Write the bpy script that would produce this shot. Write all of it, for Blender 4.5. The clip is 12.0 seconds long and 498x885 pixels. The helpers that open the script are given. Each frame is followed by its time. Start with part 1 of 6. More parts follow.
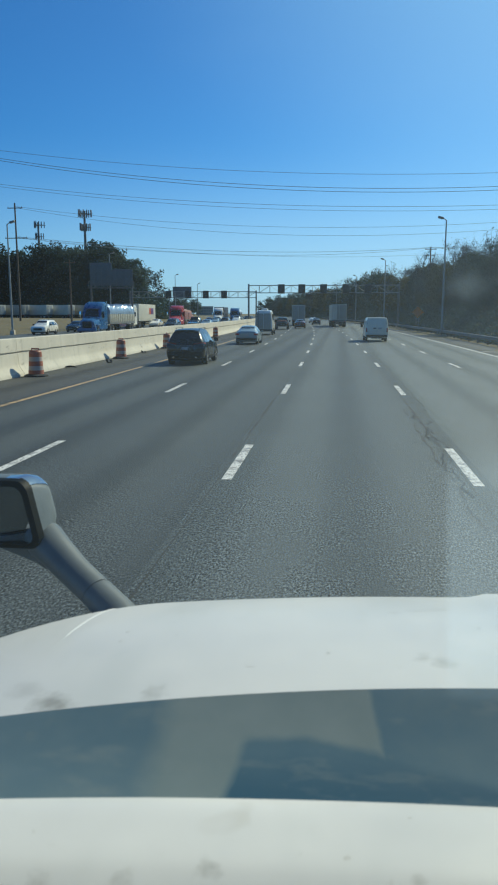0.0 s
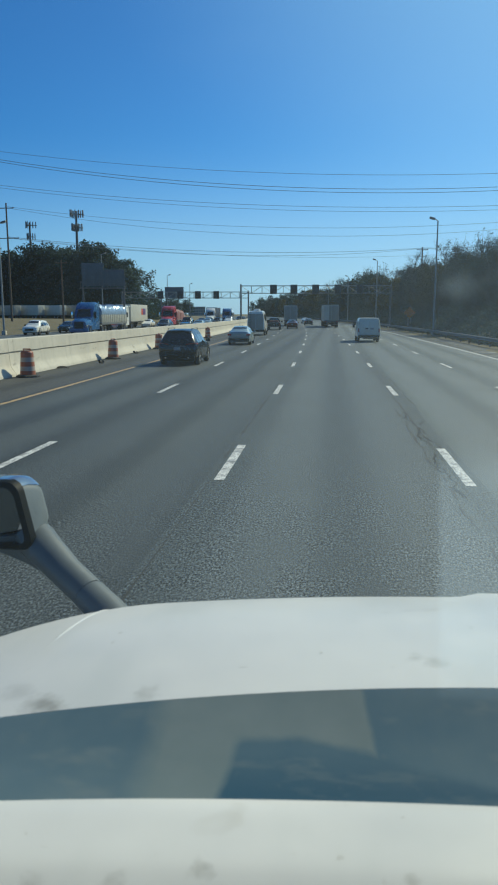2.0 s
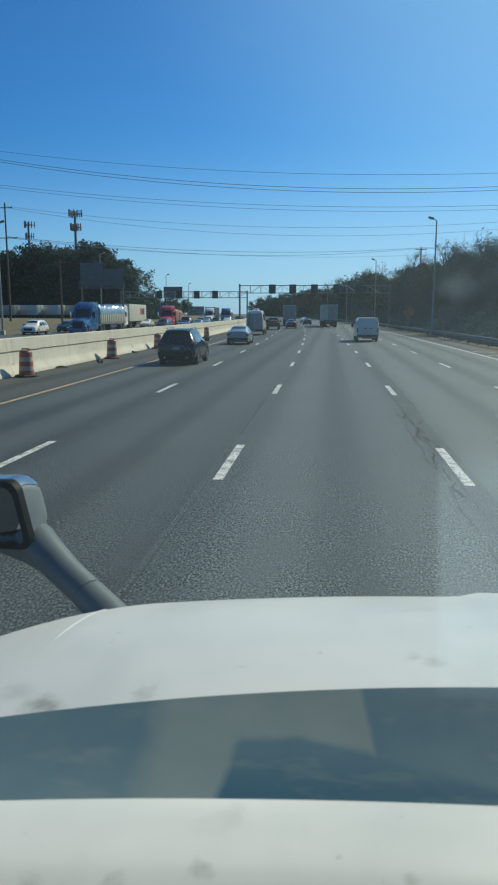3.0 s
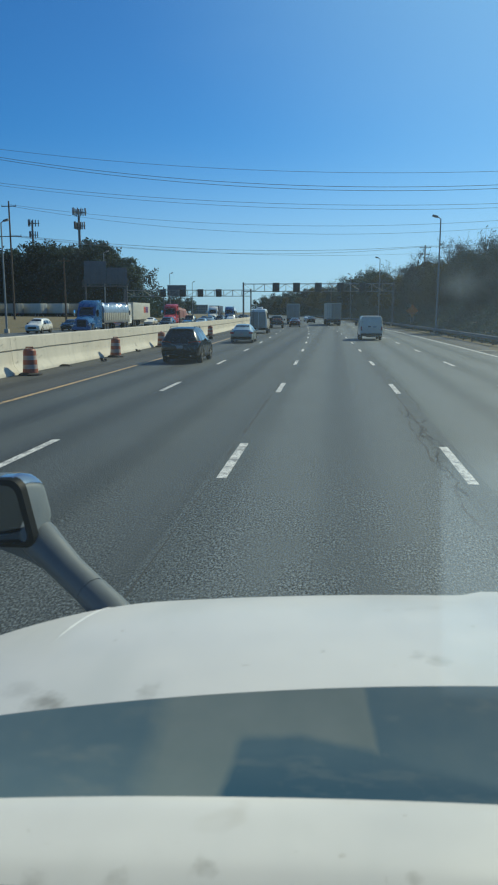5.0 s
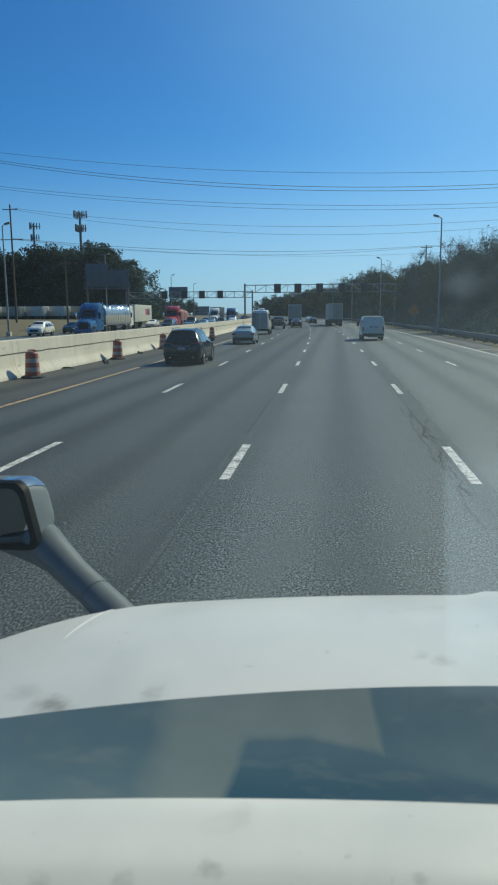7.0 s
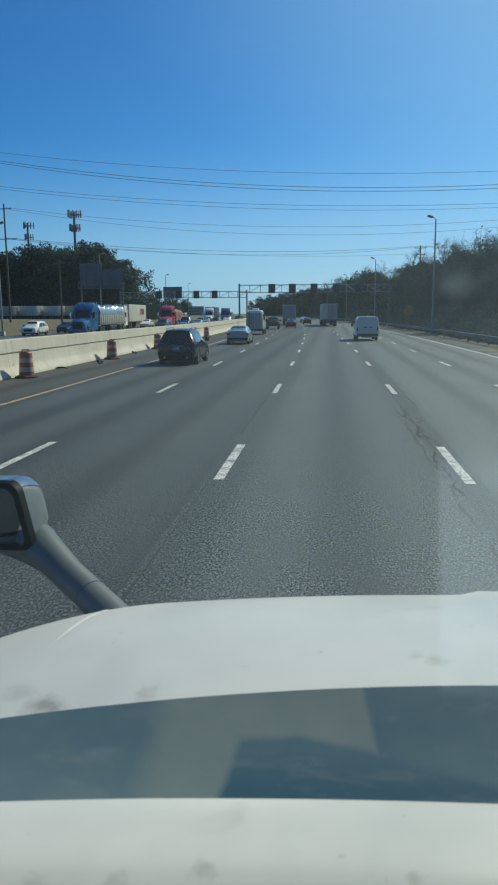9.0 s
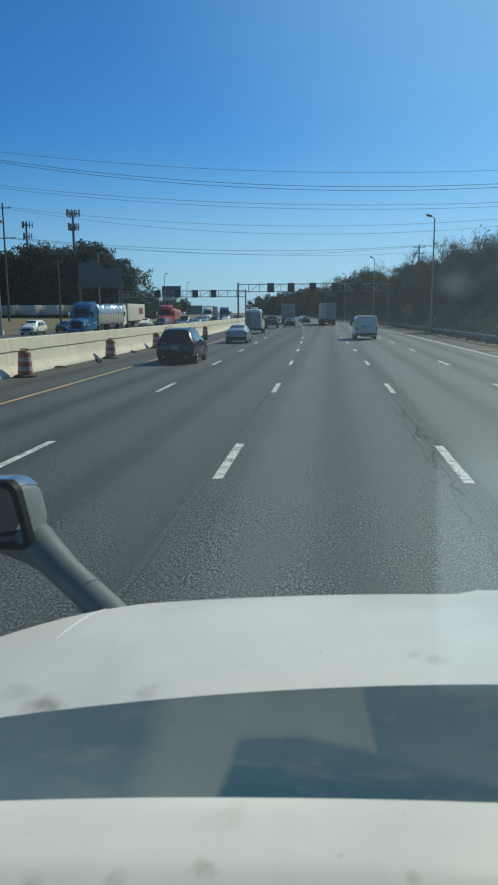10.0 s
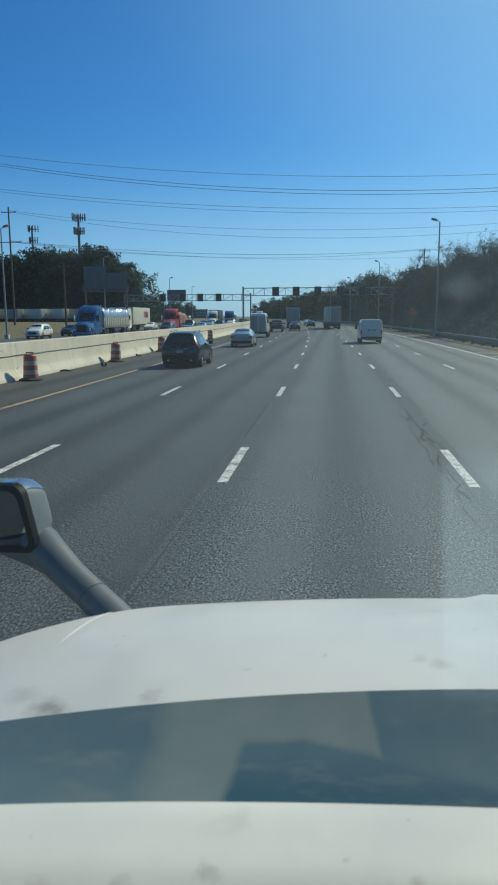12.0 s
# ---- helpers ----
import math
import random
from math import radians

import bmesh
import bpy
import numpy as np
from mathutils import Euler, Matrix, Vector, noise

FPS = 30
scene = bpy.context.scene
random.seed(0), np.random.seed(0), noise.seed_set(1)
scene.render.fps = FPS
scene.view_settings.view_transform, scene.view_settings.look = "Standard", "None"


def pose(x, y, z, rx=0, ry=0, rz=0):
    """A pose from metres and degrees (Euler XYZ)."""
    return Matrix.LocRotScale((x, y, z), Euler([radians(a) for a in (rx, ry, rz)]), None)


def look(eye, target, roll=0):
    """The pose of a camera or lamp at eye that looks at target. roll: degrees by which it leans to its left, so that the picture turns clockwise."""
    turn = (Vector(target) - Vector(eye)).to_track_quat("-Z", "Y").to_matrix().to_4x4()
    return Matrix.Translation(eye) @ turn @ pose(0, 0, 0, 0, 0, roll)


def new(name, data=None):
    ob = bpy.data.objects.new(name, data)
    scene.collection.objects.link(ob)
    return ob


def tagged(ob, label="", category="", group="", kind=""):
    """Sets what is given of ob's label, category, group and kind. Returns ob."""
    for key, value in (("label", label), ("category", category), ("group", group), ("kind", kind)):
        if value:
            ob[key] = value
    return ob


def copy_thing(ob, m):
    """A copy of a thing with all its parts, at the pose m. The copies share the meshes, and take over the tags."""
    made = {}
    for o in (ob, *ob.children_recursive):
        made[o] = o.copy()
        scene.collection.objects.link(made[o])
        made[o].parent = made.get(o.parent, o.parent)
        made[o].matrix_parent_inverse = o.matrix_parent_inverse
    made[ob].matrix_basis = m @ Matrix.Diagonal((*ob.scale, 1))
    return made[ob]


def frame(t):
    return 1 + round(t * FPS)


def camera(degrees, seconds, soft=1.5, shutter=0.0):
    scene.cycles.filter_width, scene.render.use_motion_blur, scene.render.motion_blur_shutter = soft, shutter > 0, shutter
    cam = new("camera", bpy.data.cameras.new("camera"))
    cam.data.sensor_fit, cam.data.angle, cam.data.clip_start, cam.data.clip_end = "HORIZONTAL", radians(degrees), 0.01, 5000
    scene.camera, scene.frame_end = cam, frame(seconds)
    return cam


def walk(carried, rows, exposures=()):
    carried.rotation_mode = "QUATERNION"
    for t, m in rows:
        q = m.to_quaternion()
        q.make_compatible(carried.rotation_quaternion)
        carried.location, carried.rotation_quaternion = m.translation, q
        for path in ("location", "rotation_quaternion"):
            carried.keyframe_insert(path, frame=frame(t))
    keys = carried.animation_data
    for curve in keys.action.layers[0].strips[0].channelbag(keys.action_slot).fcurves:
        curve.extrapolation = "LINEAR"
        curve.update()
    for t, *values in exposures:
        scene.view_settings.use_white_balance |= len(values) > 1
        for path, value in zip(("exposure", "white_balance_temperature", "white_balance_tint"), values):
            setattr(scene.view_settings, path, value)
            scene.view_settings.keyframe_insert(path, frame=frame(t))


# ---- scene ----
# ---- the camera, carried in the cab of a truck that stands in its lane ----
cam = camera(37.0, 12.0, soft=2.1)
EYE = 2.45
cam.data.dof.use_dof, cam.data.dof.focus_distance, cam.data.dof.aperture_fstop = True, 45.0, 13.0
TURNS = ((0.0, 6.94, -9.84, 0), (0.5, 6.73, -9.88, 0), (1.0, 6.60, -9.60, 0), (1.5, 6.46, -9.74, 0), (2.0, 6.35, -9.81, 0),
         (2.5, 6.27, -9.78, 0), (3.0, 6.26, -9.83, 0), (5.0, 6.54, -9.95, 0), (5.5, 6.76, -9.88, 0), (6.0, 6.74, -10.01, 0),
         (6.5, 6.63, -10.02, 0), (7.0, 6.66, -9.86, 0.45), (9.0, 6.24, -9.86, 0.35), (9.5, 6.27, -9.99, 0.25), (10.0, 6.15, -9.92, 0.35),
         (10.5, 6.37, -10.07, 0), (11.0, 6.43, -9.92, 0.15), (11.5, 6.55, -9.61, 0.25), (12.0, 6.53, -9.64, 0.35))
walk(cam, [(t, pose(0, 0, EYE, 90 + tilt, lean, turn)) for t, turn, tilt, lean in TURNS], exposures=((0.0, 0.09, 7000, -5), (2.0, 0.01, 7000, -5), (5.5, -0.02, 7000, -5), (9.5, -0.08, 7000, -5), (12.0, -0.05, 7000, -5)))

# ---- sky and sun ----
SUN_TURN, SUN_HEIGHT = 39.0, 39.0
SUN_WAY = Vector((math.sin(radians(SUN_TURN)) * math.cos(radians(SUN_HEIGHT)),
                  math.cos(radians(SUN_TURN)) * math.cos(radians(SUN_HEIGHT)), math.sin(radians(SUN_HEIGHT))))
world = bpy.data.worlds.new("sky")
scene.world = world
world.use_nodes = True
wn = world.node_tree.nodes
sky = wn.new("ShaderNodeTexSky")
sky.sky_type, sky.sun_disc = "NISHITA", False
sky.sun_elevation, sky.sun_rotation = radians(SUN_HEIGHT), radians(SUN_TURN)
sky.air_density, sky.dust_density, sky.ozone_density, sky.altitude = 0.85, 1.3, 4.5, 300
wn["Background"].inputs["Strength"].default_value = 0.086
deep = wn.new("ShaderNodeHueSaturation")
deep.inputs["Saturation"].default_value = 1.2
clear_air = wn.new("ShaderNodeMix")
clear_air.data_type, clear_air.blend_type = "RGBA", "MULTIPLY"
clear_air.inputs[0].default_value, clear_air.inputs[7].default_value = 1.0, (0.43, 0.965, 1.43, 1)
world.node_tree.links.new(sky.outputs[0], deep.inputs["Color"])
world.node_tree.links.new(deep.outputs[0], clear_air.inputs[6])
# pale haze that thickens towards the horizon
way, rise, fade, haze = wn.new("ShaderNodeTexCoord"), wn.new("ShaderNodeSeparateXYZ"), wn.new("ShaderNodeMapRange"), wn.new("ShaderNodeMix")
fade.interpolation_type = "SMOOTHERSTEP"
fade.inputs["From Min"].default_value, fade.inputs["From Max"].default_value = -0.03, 0.24
fade.inputs["To Min"].default_value, fade.inputs["To Max"].default_value = 0.85, 0.0
haze.data_type = "RGBA"
haze.inputs[7].default_value = (5.7, 7.7, 11.6, 1)
world.node_tree.links.new(way.outputs["Generated"], rise.inputs[0])
world.node_tree.links.new(rise.outputs["Z"], fade.inputs["Value"])
# the haze scatters forwards: strongest towards the sun, thin away from it
facing, share, amount = wn.new("ShaderNodeVectorMath"), wn.new("ShaderNodeMapRange"), wn.new("ShaderNodeMath")
facing.operation, amount.operation = "DOT_PRODUCT", "MULTIPLY"
facing.inputs[1].default_value = SUN_WAY
share.inputs["From Min"].default_value, share.inputs["From Max"].default_value = 0.15, 0.75
share.inputs["To Min"].default_value, share.inputs["To Max"].default_value = 0.1, 1.0
world.node_tree.links.new(way.outputs["Generated"], facing.inputs[0])
world.node_tree.links.new(facing.outputs["Value"], share.inputs["Value"])
world.node_tree.links.new(fade.outputs[0], amount.inputs[0])
world.node_tree.links.new(share.outputs[0], amount.inputs[1])
world.node_tree.links.new(amount.outputs[0], haze.inputs[0])
world.node_tree.links.new(clear_air.outputs[2], haze.inputs[6])
# the pale glow of the sky round the sun
glow, aureole = wn.new("ShaderNodeMapRange"), wn.new("ShaderNodeMix")
glow.interpolation_type = "SMOOTHSTEP"
glow.inputs["From Min"].default_value, glow.inputs["From Max"].default_value = 0.62, 1.0
glow.inputs["To Min"].default_value, glow.inputs["To Max"].default_value = 0.0, 0.7
aureole.data_type = "RGBA"
aureole.inputs[7].default_value = (3.3, 6.2, 10.8, 1)
world.node_tree.links.new(facing.outputs["Value"], glow.inputs["Value"])
world.node_tree.links.new(glow.outputs[0], aureole.inputs[0])
world.node_tree.links.new(haze.outputs[2], aureole.inputs[6])
world.node_tree.links.new(aureole.outputs[2], wn["Background"].inputs["Color"])
sun = new("sun", bpy.data.lights.new("sun", "SUN"))
sun.data.energy, sun.data.angle, sun.data.color = 4.3, radians(0.53), (1.0, 0.91, 0.77)
sun.matrix_world = look(SUN_WAY * 400, (0, 0, 0))


# ---- materials ----
def nodes_of(name):
    m = bpy.data.materials.new(name)
    m.use_nodes = True
    return m, m.node_tree.nodes, m.node_tree.links, m.node_tree.nodes["Principled BSDF"]


def noise_node(n, l, scale, detail=4.0, rough=0.6, stretch=(1, 1, 1), coords="Object"):
    tc = n.new("ShaderNodeTexCoord")
    mp = n.new("ShaderNodeMapping")
    mp.inputs["Scale"].default_value = stretch
    tex = n.new("ShaderNodeTexNoise")
    tex.inputs["Scale"].default_value, tex.inputs["Detail"].default_value, tex.inputs["Roughness"].default_value = scale, detail, rough
    l.new(tc.outputs[coords], mp.inputs["Vector"])
    l.new(mp.outputs[0], tex.inputs["Vector"])
    return tex


def ramp(n, l, src, lo, hi, a, b):
    r = n.new("ShaderNodeMapRange")
    r.inputs["From Min"].default_value, r.inputs["From Max"].default_value = lo, hi
    r.inputs["To Min"].default_value, r.inputs["To Max"].default_value = a, b
    l.new(src, r.inputs["Value"])
    return r.outputs[0]


def mixed(n, l, fac, a, b, mode="MIX"):
    m = n.new("ShaderNodeMix")
    m.data_type, m.blend_type = "RGBA", mode
    for sock, v in ((m.inputs[0], fac), (m.inputs[6], a), (m.inputs[7], b)):
        if isinstance(v, bpy.types.NodeSocket):
            l.new(v, sock)
        elif isinstance(v, (int, float)):
            sock.default_value = v
        else:
            sock.default_value = (*v, 1)
    return m.outputs[2]


def bump(n, l, p, height, strength, distance):
    b = n.new("ShaderNodeBump")
    b.inputs["Strength"].default_value, b.inputs["Distance"].default_value = strength, distance
    l.new(height, b.inputs["Height"])
    l.new(b.outputs[0], p.inputs["Normal"])


def plain(name, color, rough=0.5, metal=0.0, var=0.15, scale=6.0, fine=60.0, relief=0.0, coat=0.0, stretch=(1, 1, 1), dirt=None):
    """A surface with blotches, fine grain, and roughness that wanders with them."""
    m, n, l, p = nodes_of(name)
    a, b = noise_node(n, l, scale, 5, 0.6, stretch), noise_node(n, l, fine, 2, 0.5, stretch)
    dark = tuple(c * (1 - var) for c in color)
    light = tuple(min(1, c * (1 + var)) for c in color)
    col = mixed(n, l, ramp(n, l, a.outputs[0], 0.3, 0.7, 0, 1), dark, light)
    col = mixed(n, l, ramp(n, l, b.outputs[0], 0.3, 0.7, 0, var * 1.5), col, dirt or dark)
    l.new(col, p.inputs["Base Color"])
    l.new(ramp(n, l, a.outputs[0], 0.3, 0.7, max(0.02, rough * 0.85), min(1, rough * 1.15)), p.inputs["Roughness"])
    p.inputs["Metallic"].default_value = metal
    p.inputs["Coat Weight"].default_value = coat
    if relief:
        bump(n, l, p, b.outputs[0], 0.6, relief)
    return m


def asphalt(name, color, worn, coarse=1.0):
    """Coarse road surface: bright and dark stones, long wheel tracks, patches, fine stone relief."""
    m, n, l, p = nodes_of(name)
    tc = n.new("ShaderNodeTexCoord")
    stones = n.new("ShaderNodeTexVoronoi")
    stones.inputs["Scale"].default_value = 46
    squash = n.new("ShaderNodeMapping")
    squash.inputs["Scale"].default_value = (1.0, 0.55, 1.0)
    l.new(tc.outputs["Object"], squash.inputs["Vector"])
    l.new(squash.outputs[0], stones.inputs["Vector"])
    grain = noise_node(n, l, 34, 3, 0.7, (1.0, 0.5, 1.0))
    gravel = noise_node(n, l, 46, 2.0, 0.7, (1.0, 0.5, 1.0))
    tracks = noise_node(n, l, 1.0, 3, 0.5, (0.75, 0.012, 1))
    streak = noise_node(n, l, 1.0, 4, 0.6, (4.5, 0.05, 1))
    patches = noise_node(n, l, 0.22, 5, 0.65)
    hole = noise_node(n, l, 9, 5, 0.75)
    sep, wheel_line = n.new("ShaderNodeSeparateXYZ"), n.new("ShaderNodeMath")
    l.new(tc.outputs["Object"], sep.inputs[0])
    wheel_line.operation = "MULTIPLY_ADD"
    wheel_line.inputs[1].default_value, wheel_line.inputs[2].default_value = 2 * math.pi / 1.83, 0.85
    l.new(sep.outputs["X"], wheel_line.inputs[0])
    wave = n.new("ShaderNodeMath")
    wave.operation = "SINE"
    l.new(wheel_line.outputs[0], wave.inputs[0])
    lo, hi = tuple(c * 0.72 for c in color), tuple(c * 1.3 for c in color)
    col = mixed(n, l, ramp(n, l, tracks.outputs[0], 0.35, 0.65, 0, 1), lo, hi)
    col = mixed(n, l, ramp(n, l, streak.outputs[0], 0.35, 0.7, 0, 0.45), col, worn)
    col = mixed(n, l, ramp(n, l, patches.outputs[0], 0.4, 0.65, 0, 0.4), col, lo)
    speck = mixed(n, l, ramp(n, l, stones.outputs["Color"], 0.45, 1.0, 0, 0.75), col, tuple(min(1, c * 2.3) for c in color))
    speck = mixed(n, l, ramp(n, l, grain.outputs[0], 0.52, 0.64, 0, 0.7), speck, tuple(c * 0.4 for c in color))
    speck = mixed(n, l, ramp(n, l, hole.outputs[0], 0.56, 0.66, 0, 0.7), speck, tuple(c * 0.3 for c in color))
    speck = mixed(n, l, ramp(n, l, gravel.outputs[0], 0.52, 0.58, 0, 0.97), speck, tuple(c * 0.05 for c in color))
    speck = mixed(n, l, ramp(n, l, gravel.outputs[0], 0.44, 0.36, 0, 0.88), speck, tuple(c * 3.1 for c in color))
    # stretches rolled smooth by the traffic, with the coarse stone showing between them
    bald = noise_node(n, l, 1.0, 5, 0.65, (0.9, 0.3, 1))
    speck = mixed(n, l, ramp(n, l, bald.outputs[0], 0.40, 0.54, 0.22 * coarse, coarse), col, speck)
    # oil-darkened strips along the lanes' middles and their lines, paler wheel paths between
    worn_edge = n.new("ShaderNodeMath")
    worn_edge.operation = "MULTIPLY_ADD"
    worn_edge.inputs[1].default_value = 1.3
    l.new(streak.outputs[0], worn_edge.inputs[0])
    l.new(wave.outputs[0], worn_edge.inputs[2])
    speck = mixed(n, l, ramp(n, l, worn_edge.outputs[0], 0.55, 1.75, 0, 1), speck, (0.66, 0.68, 0.69), "MULTIPLY")
    speck = mixed(n, l, ramp(n, l, worn_edge.outputs[0], 0.5, -0.3, 0, 0.16), speck, tuple(c * 1.45 for c in color))
    l.new(speck, p.inputs["Base Color"])
    l.new(ramp(n, l, tracks.outputs[0], 0.3, 0.7, 0.62, 0.77), p.inputs["Roughness"])
    p.inputs["Specular IOR Level"].default_value = 0.22
    h = n.new("ShaderNodeMath")
    h.operation = "ADD"
    l.new(gravel.outputs[0], h.inputs[0])
    l.new(stones.outputs["Distance"], h.inputs[1])
    bump(n, l, p, h.outputs[0], 1.0, 0.003)
    return m


def leafy(name, a, b, c):
    """Leaves: three colours dealt out leaf by leaf, some light let through."""
    m, n, l, p = nodes_of(name)
    geo, obi = n.new("ShaderNodeNewGeometry"), n.new("ShaderNodeObjectInfo")
    col = mixed(n, l, geo.outputs["Random Per Island"], a, b)
    col = mixed(n, l, ramp(n, l, obi.outputs["Random"], 0.35, 1.0, 0, 0.7), col, c)
    shade = n.new("ShaderNodeHueSaturation")
    l.new(ramp(n, l, obi.outputs["Random"], 0.0, 0.8, 0.6, 1.6), shade.inputs["Value"])
    l.new(col, shade.inputs["Color"])
    col = shade.outputs[0]
    l.new(col, p.inputs["Base Color"])
    p.inputs["Roughness"].default_value, p.inputs["Specular IOR Level"].default_value = 0.85, 0.1
    tr = n.new("ShaderNodeBsdfTranslucent")
    l.new(col, tr.inputs["Color"])
    mix = n.new("ShaderNodeMixShader")
    mix.inputs[0].default_value = 0.34
    l.new(p.outputs[0], mix.inputs[1])
    l.new(tr.outputs[0], mix.inputs[2])
    l.new(mix.outputs[0], n["Material Output"].inputs["Surface"])
    return m


def concrete(name, color):
    m, n, l, p = nodes_of(name)
    big, streak, fine = noise_node(n, l, 0.5, 6, 0.65), noise_node(n, l, 1.0, 5, 0.6, (3, 3, 0.35)), noise_node(n, l, 40, 3, 0.6)
    scuff = noise_node(n, l, 1.0, 4, 0.7, (1.2, 1.2, 5))
    col = mixed(n, l, ramp(n, l, big.outputs[0], 0.3, 0.7, 0, 1), tuple(c * 0.86 for c in color), tuple(c * 1.1 for c in color))
    col = mixed(n, l, ramp(n, l, streak.outputs[0], 0.52, 0.75, 0, 0.45), col, tuple(c * 0.55 for c in color))
    col = mixed(n, l, ramp(n, l, scuff.outputs[0], 0.62, 0.70, 0, 0.55), col, (0.06, 0.055, 0.05))
    col = mixed(n, l, ramp(n, l, fine.outputs[0], 0.4, 0.7, 0, 0.2), col, tuple(c * 0.6 for c in color))
    l.new(col, p.inputs["Base Color"])
    p.inputs["Roughness"].default_value = 0.85
    bump(n, l, p, fine.outputs[0], 0.5, 0.004)
    return m


SPLASHES = (((-1.088, -0.412, 1.765), 0.044, 0.8), ((-1.06, -0.43, 1.765), 0.034, 0.6), ((-1.154, -0.364, 1.765), 0.04, 0.4), ((-0.902, -0.375, 1.788), 0.036, 0.6),
            ((-0.375, -0.25, 1.80), 0.03, 0.5), ((-0.41, -0.235, 1.80), 0.024, 0.4), ((-0.736, -0.755, 1.745), 0.022, 0.5), ((-0.949, -0.802, 1.743), 0.026, 0.5),
            ((-0.842, -0.787, 1.744), 0.026, 0.5), ((-0.466, -0.747, 1.745), 0.02, 0.4))


def hood_paint(name):
    """White truck paint under road film: broad cloudy film, dried splashes, insect specks."""
    m, n, l, p = nodes_of(name)
    film, spots, specks = noise_node(n, l, 2.2, 4, 0.6), noise_node(n, l, 5.5, 3, 0.55), noise_node(n, l, 45, 2, 0.5)
    splash = noise_node(n, l, 38, 3, 0.6)
    col = mixed(n, l, ramp(n, l, film.outputs[0], 0.35, 0.65, 0, 1), (0.563, 0.557, 0.545), (0.621, 0.611, 0.596))
    streaks = noise_node(n, l, 3.0, 4, 0.55, (2.2, 0.7, 1))
    col = mixed(n, l, ramp(n, l, streaks.outputs[0], 0.5, 0.72, 0, 0.4), col, (0.47, 0.485, 0.47))
    col = mixed(n, l, ramp(n, l, spots.outputs[0], 0.66, 0.8, 0, 0.45), col, (0.36, 0.33, 0.27))
    col = mixed(n, l, ramp(n, l, specks.outputs[0], 0.70, 0.78, 0, 0.35), col, (0.3, 0.27, 0.22))
    tc = n.new("ShaderNodeTexCoord")
    for place, size, thick in SPLASHES:
        far = n.new("ShaderNodeVectorMath")
        far.operation = "DISTANCE"
        far.inputs[1].default_value = place
        l.new(tc.outputs["Object"], far.inputs[0])
        rough_edge = n.new("ShaderNodeMath")
        rough_edge.operation = "MULTIPLY_ADD"
        rough_edge.inputs[1].default_value, rough_edge.inputs[2].default_value = 0.05, -0.025
        l.new(splash.outputs[0], rough_edge.inputs[0])
        edge = n.new("ShaderNodeMath")
        l.new(far.outputs["Value"], edge.inputs[0])
        l.new(rough_edge.outputs[0], edge.inputs[1])
        col = mixed(n, l, ramp(n, l, edge.outputs[0], 0.0, size, thick, 0.0), col, (0.22, 0.21, 0.18))
    l.new(col, p.inputs["Base Color"])
    l.new(ramp(n, l, film.outputs[0], 0.3, 0.7, 0.38, 0.6), p.inputs["Roughness"])
    p.inputs["Coat Weight"].default_value, p.inputs["Coat Roughness"].default_value = 0.2, 0.2
    return m


